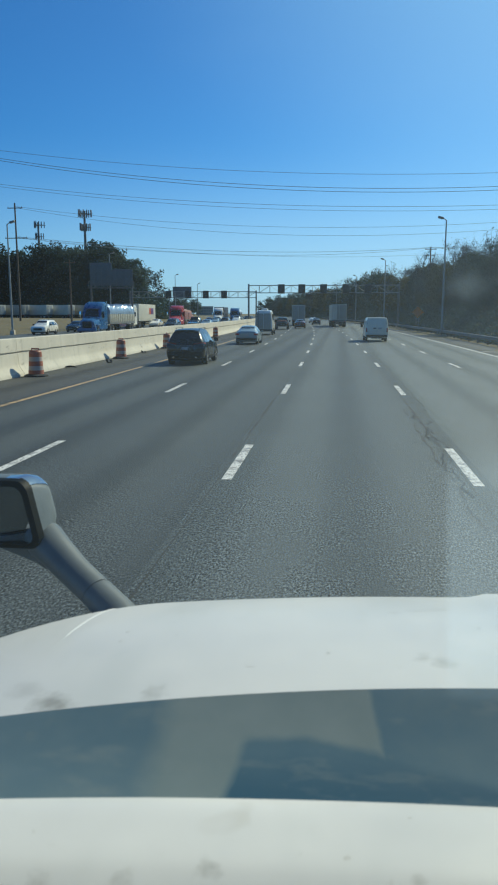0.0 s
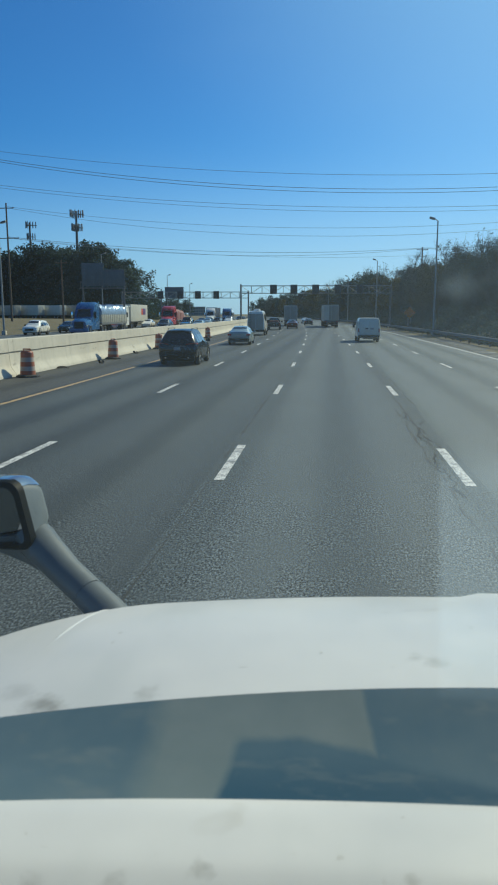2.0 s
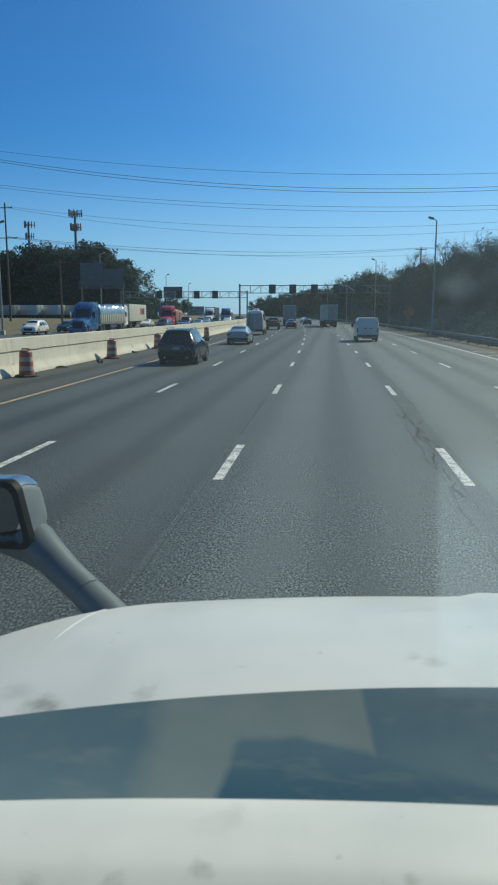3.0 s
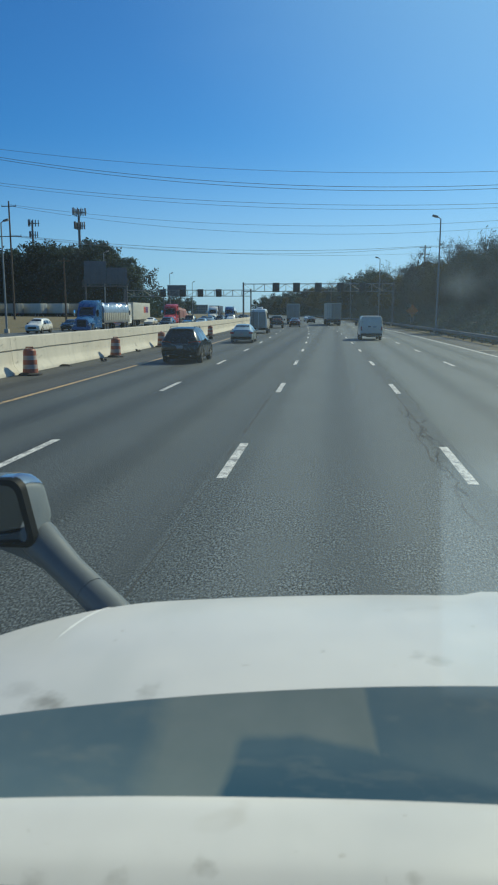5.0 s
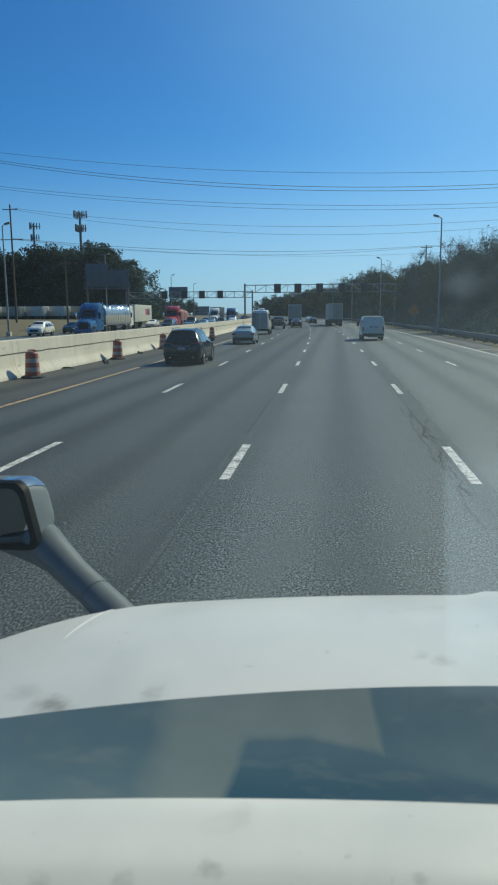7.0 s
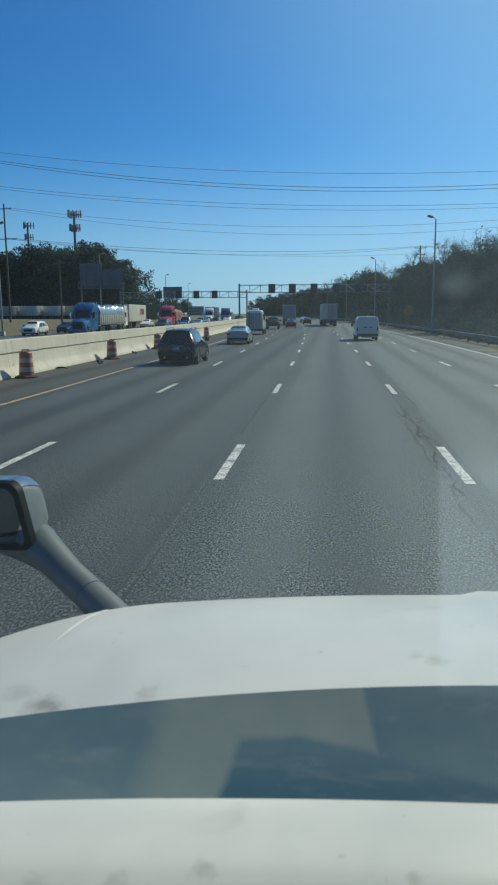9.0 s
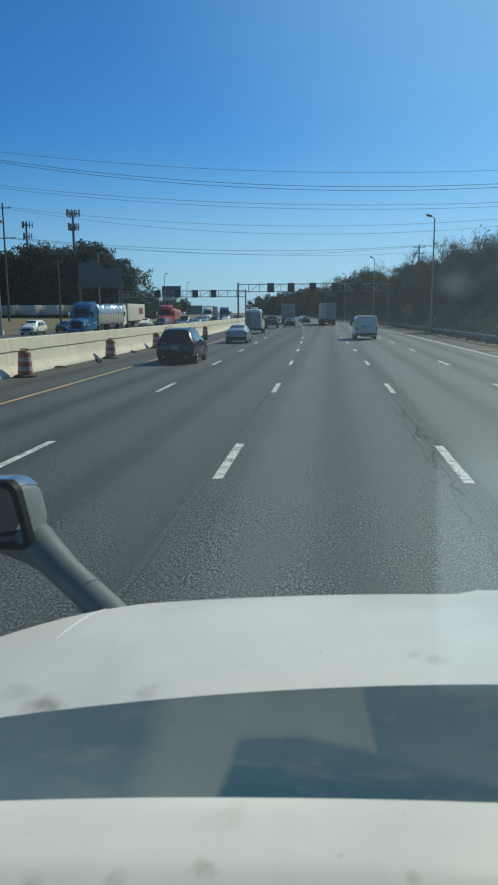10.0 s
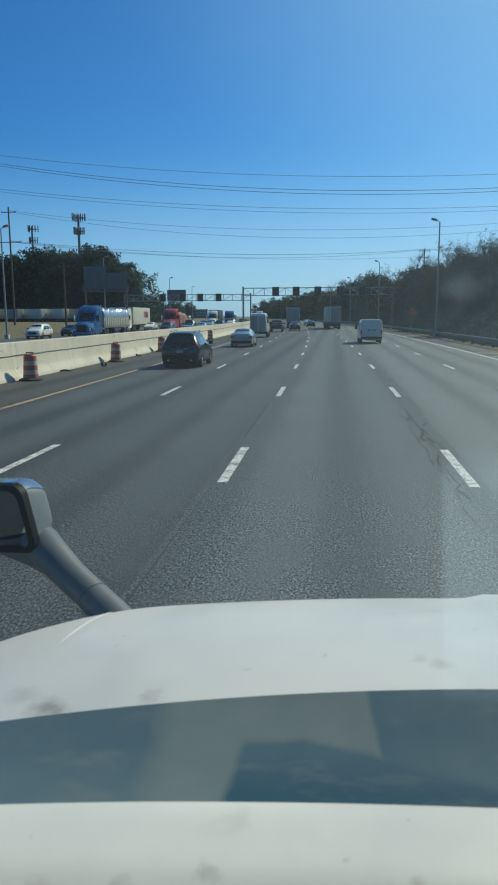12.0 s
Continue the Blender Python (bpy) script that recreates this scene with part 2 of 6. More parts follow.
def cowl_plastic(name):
    """Blue-black plastic with dusty specks; pale and dark areas paint in windscreen reflections."""
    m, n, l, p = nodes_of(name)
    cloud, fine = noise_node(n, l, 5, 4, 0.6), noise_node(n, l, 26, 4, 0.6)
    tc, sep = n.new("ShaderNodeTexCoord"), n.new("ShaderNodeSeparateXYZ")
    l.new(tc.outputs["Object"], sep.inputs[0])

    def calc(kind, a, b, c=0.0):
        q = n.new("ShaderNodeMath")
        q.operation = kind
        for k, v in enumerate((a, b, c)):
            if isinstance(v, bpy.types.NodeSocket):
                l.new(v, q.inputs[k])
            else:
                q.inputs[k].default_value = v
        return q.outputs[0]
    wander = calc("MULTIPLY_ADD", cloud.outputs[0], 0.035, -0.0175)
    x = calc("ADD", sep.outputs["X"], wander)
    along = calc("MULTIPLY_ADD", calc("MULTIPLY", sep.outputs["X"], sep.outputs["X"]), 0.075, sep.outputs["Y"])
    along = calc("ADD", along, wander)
    # dark areas placed to imitate what the windscreen reflects over the cowl
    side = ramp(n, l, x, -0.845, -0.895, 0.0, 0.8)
    right_dark = ramp(n, l, calc("MULTIPLY_ADD", along, 0.1, x), -0.555, -0.545, 0.0, 1.0)
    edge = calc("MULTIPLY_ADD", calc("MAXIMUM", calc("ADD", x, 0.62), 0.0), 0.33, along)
    middle_dark = calc("MULTIPLY", ramp(n, l, edge, -0.43, -0.45, 0.0, 1.0), ramp(n, l, calc("MULTIPLY_ADD", along, -0.16, x), -0.662, -0.645, 0.0, 1.0))
    dark_area = calc("MAXIMUM", calc("MAXIMUM", side, right_dark), middle_dark)
    pale_tint = mixed(n, l, ramp(n, l, cloud.outputs[0], 0.35, 0.65, 0, 1), (0.130, 0.172, 0.184), (0.160, 0.200, 0.210))
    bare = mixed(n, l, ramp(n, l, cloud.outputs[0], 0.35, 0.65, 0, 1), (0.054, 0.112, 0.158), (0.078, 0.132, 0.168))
    bare = mixed(n, l, calc("MULTIPLY", middle_dark, ramp(n, l, along, -0.47, -0.55, 0.0, 0.9)), bare, (0.018, 0.07, 0.118))
    col = mixed(n, l, dark_area, pale_tint, bare)
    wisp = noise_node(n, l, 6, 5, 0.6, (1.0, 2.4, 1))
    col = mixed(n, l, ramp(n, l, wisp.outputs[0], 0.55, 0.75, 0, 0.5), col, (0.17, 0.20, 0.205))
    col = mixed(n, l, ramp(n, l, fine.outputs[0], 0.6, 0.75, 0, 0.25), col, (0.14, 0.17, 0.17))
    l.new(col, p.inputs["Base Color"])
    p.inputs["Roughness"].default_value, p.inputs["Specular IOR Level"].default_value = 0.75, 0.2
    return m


SMUDGES = (((-0.525, -1.253, 2.465), 0.010, 0.11), ((-0.534, -1.250, 2.470), 0.008, 0.07), ((-0.535, -1.271, 2.495), 0.008, 0.05),
           ((-0.512, -1.258, 2.472), 0.008, 0.08))


def dusty_glare_glass(name):
    """A clear pane, faintly green, under a thin uneven dusty film that scatters the sun; its thicker parts paint in
    glare.
    """
    m, n, l, p = nodes_of(name)
    a, c = noise_node(n, l, 1.6, 4, 0.55), noise_node(n, l, 9, 4, 0.6, (1, 1, 3))
    clear = n.new("ShaderNodeBsdfTransparent")
    clear.inputs["Color"].default_value = (0.955, 0.983, 0.968, 1)
    pale_tint = n.new("ShaderNodeBsdfTranslucent")
    # tinted blue so the film also stands in for distance haze
    pale_tint.inputs["Color"].default_value = (0.62, 0.79, 0.935, 1)
    add = n.new("ShaderNodeMath")
    add.operation = "ADD"
    l.new(ramp(n, l, a.outputs[0], 0.35, 0.7, 0.005, 0.013), add.inputs[0])
    l.new(ramp(n, l, c.outputs[0], 0.6, 0.8, 0.0, 0.015), add.inputs[1])
    # film thickened towards the passenger's side to stand in for sun glare
    tc, sep, more = n.new("ShaderNodeTexCoord"), n.new("ShaderNodeSeparateXYZ"), n.new("ShaderNodeMath")
    more.operation = "ADD"
    l.new(tc.outputs["Object"], sep.inputs[0])
    l.new(add.outputs[0], more.inputs[0])
    # a slanting line low on the pane; film beyond paints in the dashboard reflection
    lean, band, both = n.new("ShaderNodeMath"), n.new("ShaderNodeMath"), n.new("ShaderNodeMath")
    lean.operation, band.operation = "MULTIPLY_ADD", "MULTIPLY"
    lean.inputs[1].default_value = 0.128
    l.new(sep.outputs["Z"], lean.inputs[0])
    l.new(sep.outputs["X"], lean.inputs[2])
    l.new(ramp(n, l, lean.outputs[0], -0.2215, -0.2172, 0.0, 0.085), band.inputs[0])
    lower, span = n.new("ShaderNodeMath"), n.new("ShaderNodeMath")
    span.operation, lower.operation = "MULTIPLY", "MULTIPLY"
    above_cowl = ramp(n, l, sep.outputs["Z"], 2.17, 2.22, 0.0, 1.0)
    l.new(ramp(n, l, sep.outputs["Z"], 2.385, 2.365, 0.0, 1.0), span.inputs[0])
    l.new(above_cowl, span.inputs[1])
    l.new(span.outputs[0], band.inputs[1])
    l.new(ramp(n, l, sep.outputs["X"], -0.74, -0.38, 0.0, 0.066), lower.inputs[0])
    l.new(above_cowl, lower.inputs[1])
    l.new(lower.outputs[0], more.inputs[1])
    l.new(more.outputs[0], both.inputs[0])
    l.new(band.outputs[0], both.inputs[1])
    film = both.outputs[0]
    smear = noise_node(n, l, 60, 3, 0.6)
    for place, size, thick in SMUDGES:
        far, ragged, total = n.new("ShaderNodeVectorMath"), n.new("ShaderNodeMath"), n.new("ShaderNodeMath")
        far.operation, ragged.operation = "DISTANCE", "MULTIPLY_ADD"
        far.inputs[1].default_value = place
        l.new(tc.outputs["Object"], far.inputs[0])
        ragged.inputs[1].default_value = size * 1.6
        l.new(smear.outputs[0], ragged.inputs[0])
        l.new(far.outputs["Value"], ragged.inputs[2])
        l.new(ramp(n, l, ragged.outputs[0], size * 0.8, size * 2.0, thick, 0.0), total.inputs[0])
        l.new(film, total.inputs[1])
        film = total.outputs[0]
    mix = n.new("ShaderNodeMixShader")
    l.new(film, mix.inputs[0])
    l.new(clear.outputs[0], mix.inputs[1])
    l.new(pale_tint.outputs[0], mix.inputs[2])
    l.new(mix.outputs[0], n["Material Output"].inputs["Surface"])
    return m


def grass_mat(name, a, b, c):
    m, n, l, p = nodes_of(name)
    big, mid, fine = noise_node(n, l, 0.06, 4), noise_node(n, l, 0.8, 5), noise_node(n, l, 14, 3, 0.7)
    col = mixed(n, l, ramp(n, l, big.outputs[0], 0.35, 0.65, 0, 1), a, b)
    col = mixed(n, l, ramp(n, l, mid.outputs[0], 0.4, 0.7, 0, 0.8), col, c)
    col = mixed(n, l, ramp(n, l, fine.outputs[0], 0.35, 0.65, 0, 0.5), col, tuple(x * 0.5 for x in a))
    l.new(col, p.inputs["Base Color"])
    p.inputs["Roughness"].default_value = 0.95
    bump(n, l, p, fine.outputs[0], 1.0, 0.05)
    return m


def road_paint(name, color, bare):
    m, n, l, p = nodes_of(name)
    wear, fine = noise_node(n, l, 3.5, 6, 0.75), noise_node(n, l, 25, 3, 0.7, (1, 0.5, 1))
    col = mixed(n, l, ramp(n, l, fine.outputs[0], 0.5, 0.6, 0, 0.8), color, bare)
    col = mixed(n, l, ramp(n, l, wear.outputs[0], 0.48, 0.58, 0, 0.9), col, bare)
    l.new(col, p.inputs["Base Color"])
    p.inputs["Roughness"].default_value = 0.65
    bump(n, l, p, fine.outputs[0], 0.5, 0.003)
    return m


def glass_dark(name, tint=(0.008, 0.014, 0.020)):
    return plain(name, tint, 0.06, 0, 0.2, 2, 20, coat=0.5)


M_ROAD = asphalt("asphalt_lanes", (0.083, 0.097, 0.102), (0.113, 0.128, 0.132))
M_ROAD_FAST = asphalt("asphalt_fast_lanes", (0.064, 0.074, 0.077), (0.084, 0.094, 0.096), 0.85)
M_ROAD_OUTER = asphalt("asphalt_outer_lane", (0.112, 0.128, 0.129), (0.152, 0.168, 0.166))
M_SHOULDER = asphalt("asphalt_shoulder", (0.062, 0.063, 0.061), (0.084, 0.084, 0.077))
M_CONCRETE = concrete("barrier_concrete", (0.51, 0.48, 0.41))
M_GRASS = grass_mat("dry_grass", (0.150, 0.118, 0.058), (0.105, 0.098, 0.05), (0.18, 0.145, 0.075))
M_WHITELINE = road_paint("white_road_paint", (0.66, 0.65, 0.62), (0.16, 0.16, 0.156))
M_YELLOW = road_paint("yellow_road_paint", (0.53, 0.34, 0.145), (0.165, 0.135, 0.09))
M_TAR = plain("crack_sealant", (0.014, 0.017, 0.020), 0.95, 0, 0.3, 3, 40)
M_JOINT = plain("lane_joint_asphalt", (0.034, 0.036, 0.037), 0.8, 0, 0.45, 1.2, 30)
M_HOOD = hood_paint("white_truck_paint")
M_PANE = dusty_glare_glass("dusty_glare_windscreen")
M_CABIN = plain("grey_cab_lining", (0.12, 0.12, 0.125), 0.8, 0, 0.2, 3, 40)
M_COWL = cowl_plastic("cowl_plastic")
M_BLACK = plain("black_plastic", (0.006, 0.008, 0.009), 0.55, 0, 0.25, 5, 60)
M_BLACK.node_tree.nodes["Principled BSDF"].inputs["Specular IOR Level"].default_value = 0.15
M_GREYP = plain("grey_mirror_arm", (0.096, 0.110, 0.113), 0.42, 0.0, 0.15, 5, 60)
M_SHELL = plain("grey_mirror_shell", (0.118, 0.142, 0.156), 0.5, 0.0, 0.16, 9, 90, relief=0.001)
M_CAP = plain("glossy_mirror_cap", (0.30, 0.34, 0.38), 0.09, 0.75, 0.06, 5, 60)
M_CHROME = plain("chrome", (0.75, 0.77, 0.8), 0.12, 1.0, 0.06, 5, 60)
M_GRILLE = plain("dark_grille_metal", (0.06, 0.07, 0.08), 0.4, 0.7, 0.1, 5, 60)
M_MIRROR = plain("mirror_glass", (0.27, 0.29, 0.29), 0.02, 1.0, 0.02, 4, 40)
M_RUBBER = plain("tyre_rubber", (0.022, 0.022, 0.023), 0.85, 0, 0.3, 8, 60, relief=0.003)
M_RIM = plain("alloy_rim", (0.45, 0.46, 0.47), 0.3, 0.9, 0.1, 6, 50)
M_GLASS = glass_dark("tinted_car_glass")
M_STEEL = plain("galvanised_steel", (0.30, 0.32, 0.32), 0.62, 0.35, 0.2, 2, 30)
M_RAIL = plain("dull_rail_steel", (0.17, 0.175, 0.17), 0.75, 0.2, 0.25, 1.5, 25)
M_STEELDK = plain("weathered_steel", (0.13, 0.14, 0.145), 0.65, 0.3, 0.25, 2, 30)
M_SIGNBACK = plain("bare_sign_back", (0.13, 0.14, 0.15), 0.6, 0.4, 0.2, 1.2, 20)
M_SIGNFACE = plain("dark_lane_display", (0.018, 0.02, 0.022), 0.4, 0, 0.2, 2, 30)
M_WIRE = plain("aluminium_wire", (0.2, 0.21, 0.22), 0.5, 0.5, 0.15, 1, 20)
M_WOOD = plain("weathered_pole_wood", (0.11, 0.085, 0.065), 0.9, 0, 0.3, 2, 25, stretch=(4, 4, 0.3))
M_BARK = plain("tree_bark", (0.054, 0.057, 0.058), 0.95, 0, 0.35, 3, 20, relief=0.02, stretch=(3, 3, 0.6))
M_TAIL = plain("red_tail_lens", (0.32, 0.015, 0.012), 0.2, 0, 0.15, 4, 40, coat=0.5)
M_HEAD = plain("clear_head_lens", (0.75, 0.77, 0.78), 0.12, 0.3, 0.1, 4, 40, coat=0.6)
M_PLATE = plain("plain_plate", (0.28, 0.29, 0.29), 0.5, 0, 0.1, 5, 40)
M_ORANGE = plain("faded_orange_plastic", (0.30, 0.08, 0.05), 0.6, 0, 0.25, 4, 30, dirt=(0.2, 0.12, 0.08))
M_DRUMWHITE = plain("grubby_white_band", (0.35, 0.30, 0.28), 0.6, 0, 0.2, 4, 30, dirt=(0.3, 0.27, 0.23))


def paint(name, color, rough=0.28, metal=0.0):
    return plain(name, color, rough, metal, 0.07, 1.5, 20, coat=0.6 if max(color) > 0.05 else 0.15)


M_SILVER = paint("silver_paint", (0.24, 0.31, 0.33), 0.3, 0.3)
M_CARWHITE = paint("white_car_paint", (0.74, 0.74, 0.68))
M_VANWHITE = paint("dusty_white_van_paint", (0.56, 0.57, 0.51), 0.4)
M_CARDARK = paint("dark_blue_grey_paint", (0.004, 0.008, 0.012), 0.26)
M_CARBLACK = paint("black_car_paint", (0.014, 0.015, 0.017))
M_CARRED = paint("red_truck_paint", (0.42, 0.02, 0.025))
M_MAROON = paint("maroon_car_paint", (0.16, 0.03, 0.03))
M_CARBLUE = paint("blue_truck_paint", (0.008, 0.085, 0.235))
M_TRAILER = plain("ribbed_white_trailer", (0.53, 0.53, 0.46), 0.5, 0, 0.1, 0.8, 12, dirt=(0.35, 0.33, 0.3))
M_TRAILERGREY = plain("pale_grey_panels", (0.30, 0.30, 0.26), 0.55, 0, 0.12, 0.8, 12)
M_TRAILERBLUE = plain("dark_blue_trailer", (0.05, 0.07, 0.11), 0.5, 0, 0.12, 0.8, 12)
M_TARP = plain("dark_red_tarpaulin", (0.17, 0.05, 0.05), 0.7, 0, 0.3, 1.5, 12, relief=0.02)
M_SHEET = plain("blue_silver_sheeting", (0.30, 0.40, 0.52), 0.3, 0.4, 0.4, 1.6, 10, relief=0.03)
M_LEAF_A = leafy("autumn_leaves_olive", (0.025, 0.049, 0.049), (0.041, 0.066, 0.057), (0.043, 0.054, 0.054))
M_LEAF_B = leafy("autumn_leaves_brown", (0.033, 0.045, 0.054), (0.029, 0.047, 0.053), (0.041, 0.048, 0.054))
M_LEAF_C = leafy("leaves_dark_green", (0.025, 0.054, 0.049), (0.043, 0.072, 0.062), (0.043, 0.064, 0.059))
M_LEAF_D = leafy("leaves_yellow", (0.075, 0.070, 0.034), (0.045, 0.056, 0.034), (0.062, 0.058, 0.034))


# ---- building helpers ----
def bend(y):
    """The highway's gentle curve to the side, ahead of the camera."""
    return -(max(0.0, y) ** 2) / 5400.0


def on_road(x, y, z=0.0, away=True):
    """A pose on the carriageway: x across, y along, facing along it or against it."""
    turn = math.degrees(max(0.0, y) / 2700.0)
    return pose(x + bend(y), y, z, 0, 0, turn + (0 if away else 180))


def link_mesh(name, bm, material, smooth):
    me = bpy.data.meshes.new(name)
    bmesh.ops.recalc_face_normals(bm, faces=bm.faces)
    bm.to_mesh(me)
    bm.free()
    me.materials.append(material)
    if smooth:
        for f in me.polygons:
            f.use_smooth = True
        me.set_sharp_from_angle(angle=radians(38))
    return me


def part(name, bm, material, parent, label="", smooth=True):
    ob = new(name, link_mesh(name, bm, material, smooth))
    ob.parent = parent
    if label:
        tagged(ob, label)
    return ob


def thing(name, m, label, category, group="", kind=""):
    ob = new(name)
    ob.empty_display_size = 0.2
    ob.matrix_world = m
    return tagged(ob, label, category, group, kind)


def solid(name, bm, material, label="", category="", group="", kind="", smooth=True, m=None):
    ob = new(name, link_mesh(name, bm, material, smooth))
    if m is not None:
        ob.matrix_world = m
    return tagged(ob, label, category, group, kind)


def box(bm, x0, x1, y0, y1, z0, z1, bev=0.0, seg=2, m=None):
    vs = [bm.verts.new((x, y, z)) for x in (x0, x1) for y in (y0, y1) for z in (z0, z1)]
    fs = [bm.faces.new([vs[i] for i in q]) for q in ((0, 1, 3, 2), (4, 6, 7, 5), (0, 4, 5, 1), (2, 3, 7, 6), (0, 2, 6, 4), (1, 5, 7, 3))]
    if bev:
        es = list({e for f in fs for e in f.edges})
        made = bmesh.ops.bevel(bm, geom=es, offset=bev, segments=seg, affect="EDGES", profile=0.6)
        vs = list({v for f in made["faces"] for v in f.verts} | {v for v in vs if v.is_valid})
    if m is not None:
        bmesh.ops.transform(bm, matrix=m, verts=[v for v in vs if v.is_valid])
    return bm


def tube(bm, a, b, r0, r1=None, n=10, caps=True):
    """A tapered round bar from a to b."""
    a, b = Vector(a), Vector(b)
    r1 = r0 if r1 is None else r1
    q = (b - a).to_track_quat("Z", "Y")
    rings = []
    for p, r in ((a, r0), (b, r1)):
        rings.append([bm.verts.new(p + q @ Vector((r * math.cos(2 * math.pi * i / n), r * math.sin(2 * math.pi * i / n), 0))) for i in range(n)])
    for i in range(n):
        bm.faces.new((rings[0][i], rings[0][(i + 1) % n], rings[1][(i + 1) % n], rings[1][i]))
    if caps:
        bm.faces.new(rings[0][::-1])
        bm.faces.new(rings[1])
    return bm


def loft(bm, loops, closed=True, caps=True):
    rows = [[bm.verts.new(p) for p in lp] for lp in loops]
    k = len(rows[0])
    for a, b in zip(rows, rows[1:]):
        for i in range(k if closed else k - 1):
            bm.faces.new((a[i], a[(i + 1) % k], b[(i + 1) % k], b[i]))
    if caps and closed:
        bm.faces.new(rows[0][::-1])
        bm.faces.new(rows[-1])
    return bm


def grid(bm, fn, nu, nv):
    """A sheet of nu by nv cells through fn(u, v), u and v from 0 to 1."""
    vs = [[bm.verts.new(fn(i / nu, j / nv)) for j in range(nv + 1)] for i in range(nu + 1)]
    for i in range(nu):
        for j in range(nv):
            bm.faces.new((vs[i][j], vs[i + 1][j], vs[i + 1][j + 1], vs[i][j + 1]))
    return bm


def thick_grid(bm, fn, nu, nv, t):
    """The same sheet as a closed slab, t thick downwards."""
    top = [[bm.verts.new(fn(i / nu, j / nv)) for j in range(nv + 1)] for i in range(nu + 1)]
    low = [[bm.verts.new(v.co - Vector((0, 0, t))) for v in row] for row in top]
    for i in range(nu):
        for j in range(nv):
            bm.faces.new((top[i][j], top[i + 1][j], top[i + 1][j + 1], top[i][j + 1]))
            bm.faces.new((low[i][j], low[i][j + 1], low[i + 1][j + 1], low[i + 1][j]))
    rim = [(i, 0) for i in range(nu)] + [(nu, j) for j in range(nv)] + [(i, nv) for i in range(nu, 0, -1)] + [(0, j) for j in range(nv, 0, -1)]
    for (a, b), (c, d) in zip(rim, rim[1:] + rim[:1]):
        bm.faces.new((top[a][b], low[a][b], low[c][d], top[c][d]))
    return bm


def strip(name, x0, x1, y0, y1, z, step, material, label, category, kind="structure"):
    """A flat ribbon along the highway."""
    bm = bmesh.new()
    n = max(1, round((y1 - y0) / step))

    def at(u, v):
        y = y0 + (y1 - y0) * v
        return Vector((x0 + (x1 - x0) * u + bend(y), y, z))
    grid(bm, at, 1, n)
    return solid(name, bm, material, label, category, kind=kind, smooth=False)


# ---- ground and carriageways ----
def ground_height(x, y):
    """The land: level along the highway, rising into banks on both sides, dipping away far ahead."""
    s = x - bend(y)
    rise = 0.0
    if s > 12.5:
        rise = 2.2 * (1 - math.exp(-(s - 12.5) / 14.0)) + 0.25 * noise.noise((x * 0.05, y * 0.05, 3.0))
    if s < -40:
        rise = 1.4 * (1 - math.exp((s + 40) / 22.0)) + 0.3 * noise.noise((x * 0.04, y * 0.04, 7.0))
    return -0.06 + max(rise, 0.0)


bm = bmesh.new()
xs = sorted(set([-3000, -1500, -800, -450] + list(range(-300, -90, 15)) + list(range(-90, 91, 4)) + list(range(105, 301, 15)) + [450, 800, 1500, 3000]))
ys = sorted(set([-800, -300, -120] + list(range(-60, 480, 8)) + [520, 580, 650, 750, 900, 1200, 1700, 2600, 4000]))
rows = []
for gy in ys:
    rows.append([bm.verts.new((gx + bend(min(gy, 700)), gy, ground_height(gx + bend(min(gy, 700)), gy) if gy < 700 else -0.06)) for gx in xs])
for ra, rb in zip(rows, rows[1:]):
    for i in range(len(xs) - 1):
        bm.faces.new((ra[i], ra[i + 1], rb[i + 1], rb[i]))
solid("ground", bm, M_GRASS, "dry brown autumn grass beside the highway", "ground", kind="structure")

strip("road", -1.85, 2.25, -400, 700, 0.0, 8, M_ROAD, "worn grey asphalt highway lane with coarse stone", "road")
strip("road_fast_lanes", -9.3, -1.85, -400, 700, 0.0, 8, M_ROAD_FAST, "smoother dark asphalt of the two fast lanes", "road")
strip("road_outer_lane", 2.25, 9.6, -400, 700, 0.0, 8, M_ROAD_OUTER, "paler worn asphalt of the outer lanes", "road")
strip("pavement_shoulder_inner", -12.62, -9.3, -400, 700, -0.004, 8, M_SHOULDER, "dark asphalt shoulder beside the concrete barrier", "shoulder")
strip("pavement_shoulder_outer", 9.6, 12.0, -400, 700, -0.004, 8, M_SHOULDER, "grey asphalt shoulder beside the guardrail", "shoulder")
strip("road_opposite", -36.5, -12.9, -400, 700, -0.01, 8, M_ROAD, "grey asphalt lanes of the opposite carriageway", "road")


def line_piece(x, y0, y1, w, z=0.004):
    b = bmesh.new()
    n = max(1, int((y1 - y0) / 8))
    grid(b, lambda u, v: Vector((x + (u - 0.5) * w + bend(y0 + (y1 - y0) * v), y0 + (y1 - y0) * v, z)), 1, n)
    return b


YELLOW_X, LANES, EDGE_X = -8.95, (-5.32, -1.63, 2.05, 5.68), 9.3
solid("yellow_line", line_piece(YELLOW_X, -300, 600, 0.17), M_YELLOW, "solid yellow line painted on the asphalt", "road marking", kind="structure", smooth=False)
solid("edge_line", line_piece(EDGE_X, -300, 600, 0.17), M_WHITELINE, "solid white edge line painted on the asphalt", "road marking", kind="structure", smooth=False)
DASH, PERIOD, FIRST = 3.05, 12.19, 10.75
for x in LANES:
    for k in range(-2, 22):
        y = FIRST + PERIOD * k
        dash = new("lane_dash", link_mesh("lane_dash", line_piece(x, y, y + DASH, 0.155), M_WHITELINE, False))
        tagged(dash, "worn white lane dash painted on grey asphalt", "lane dash", "lane dashes", "structure")
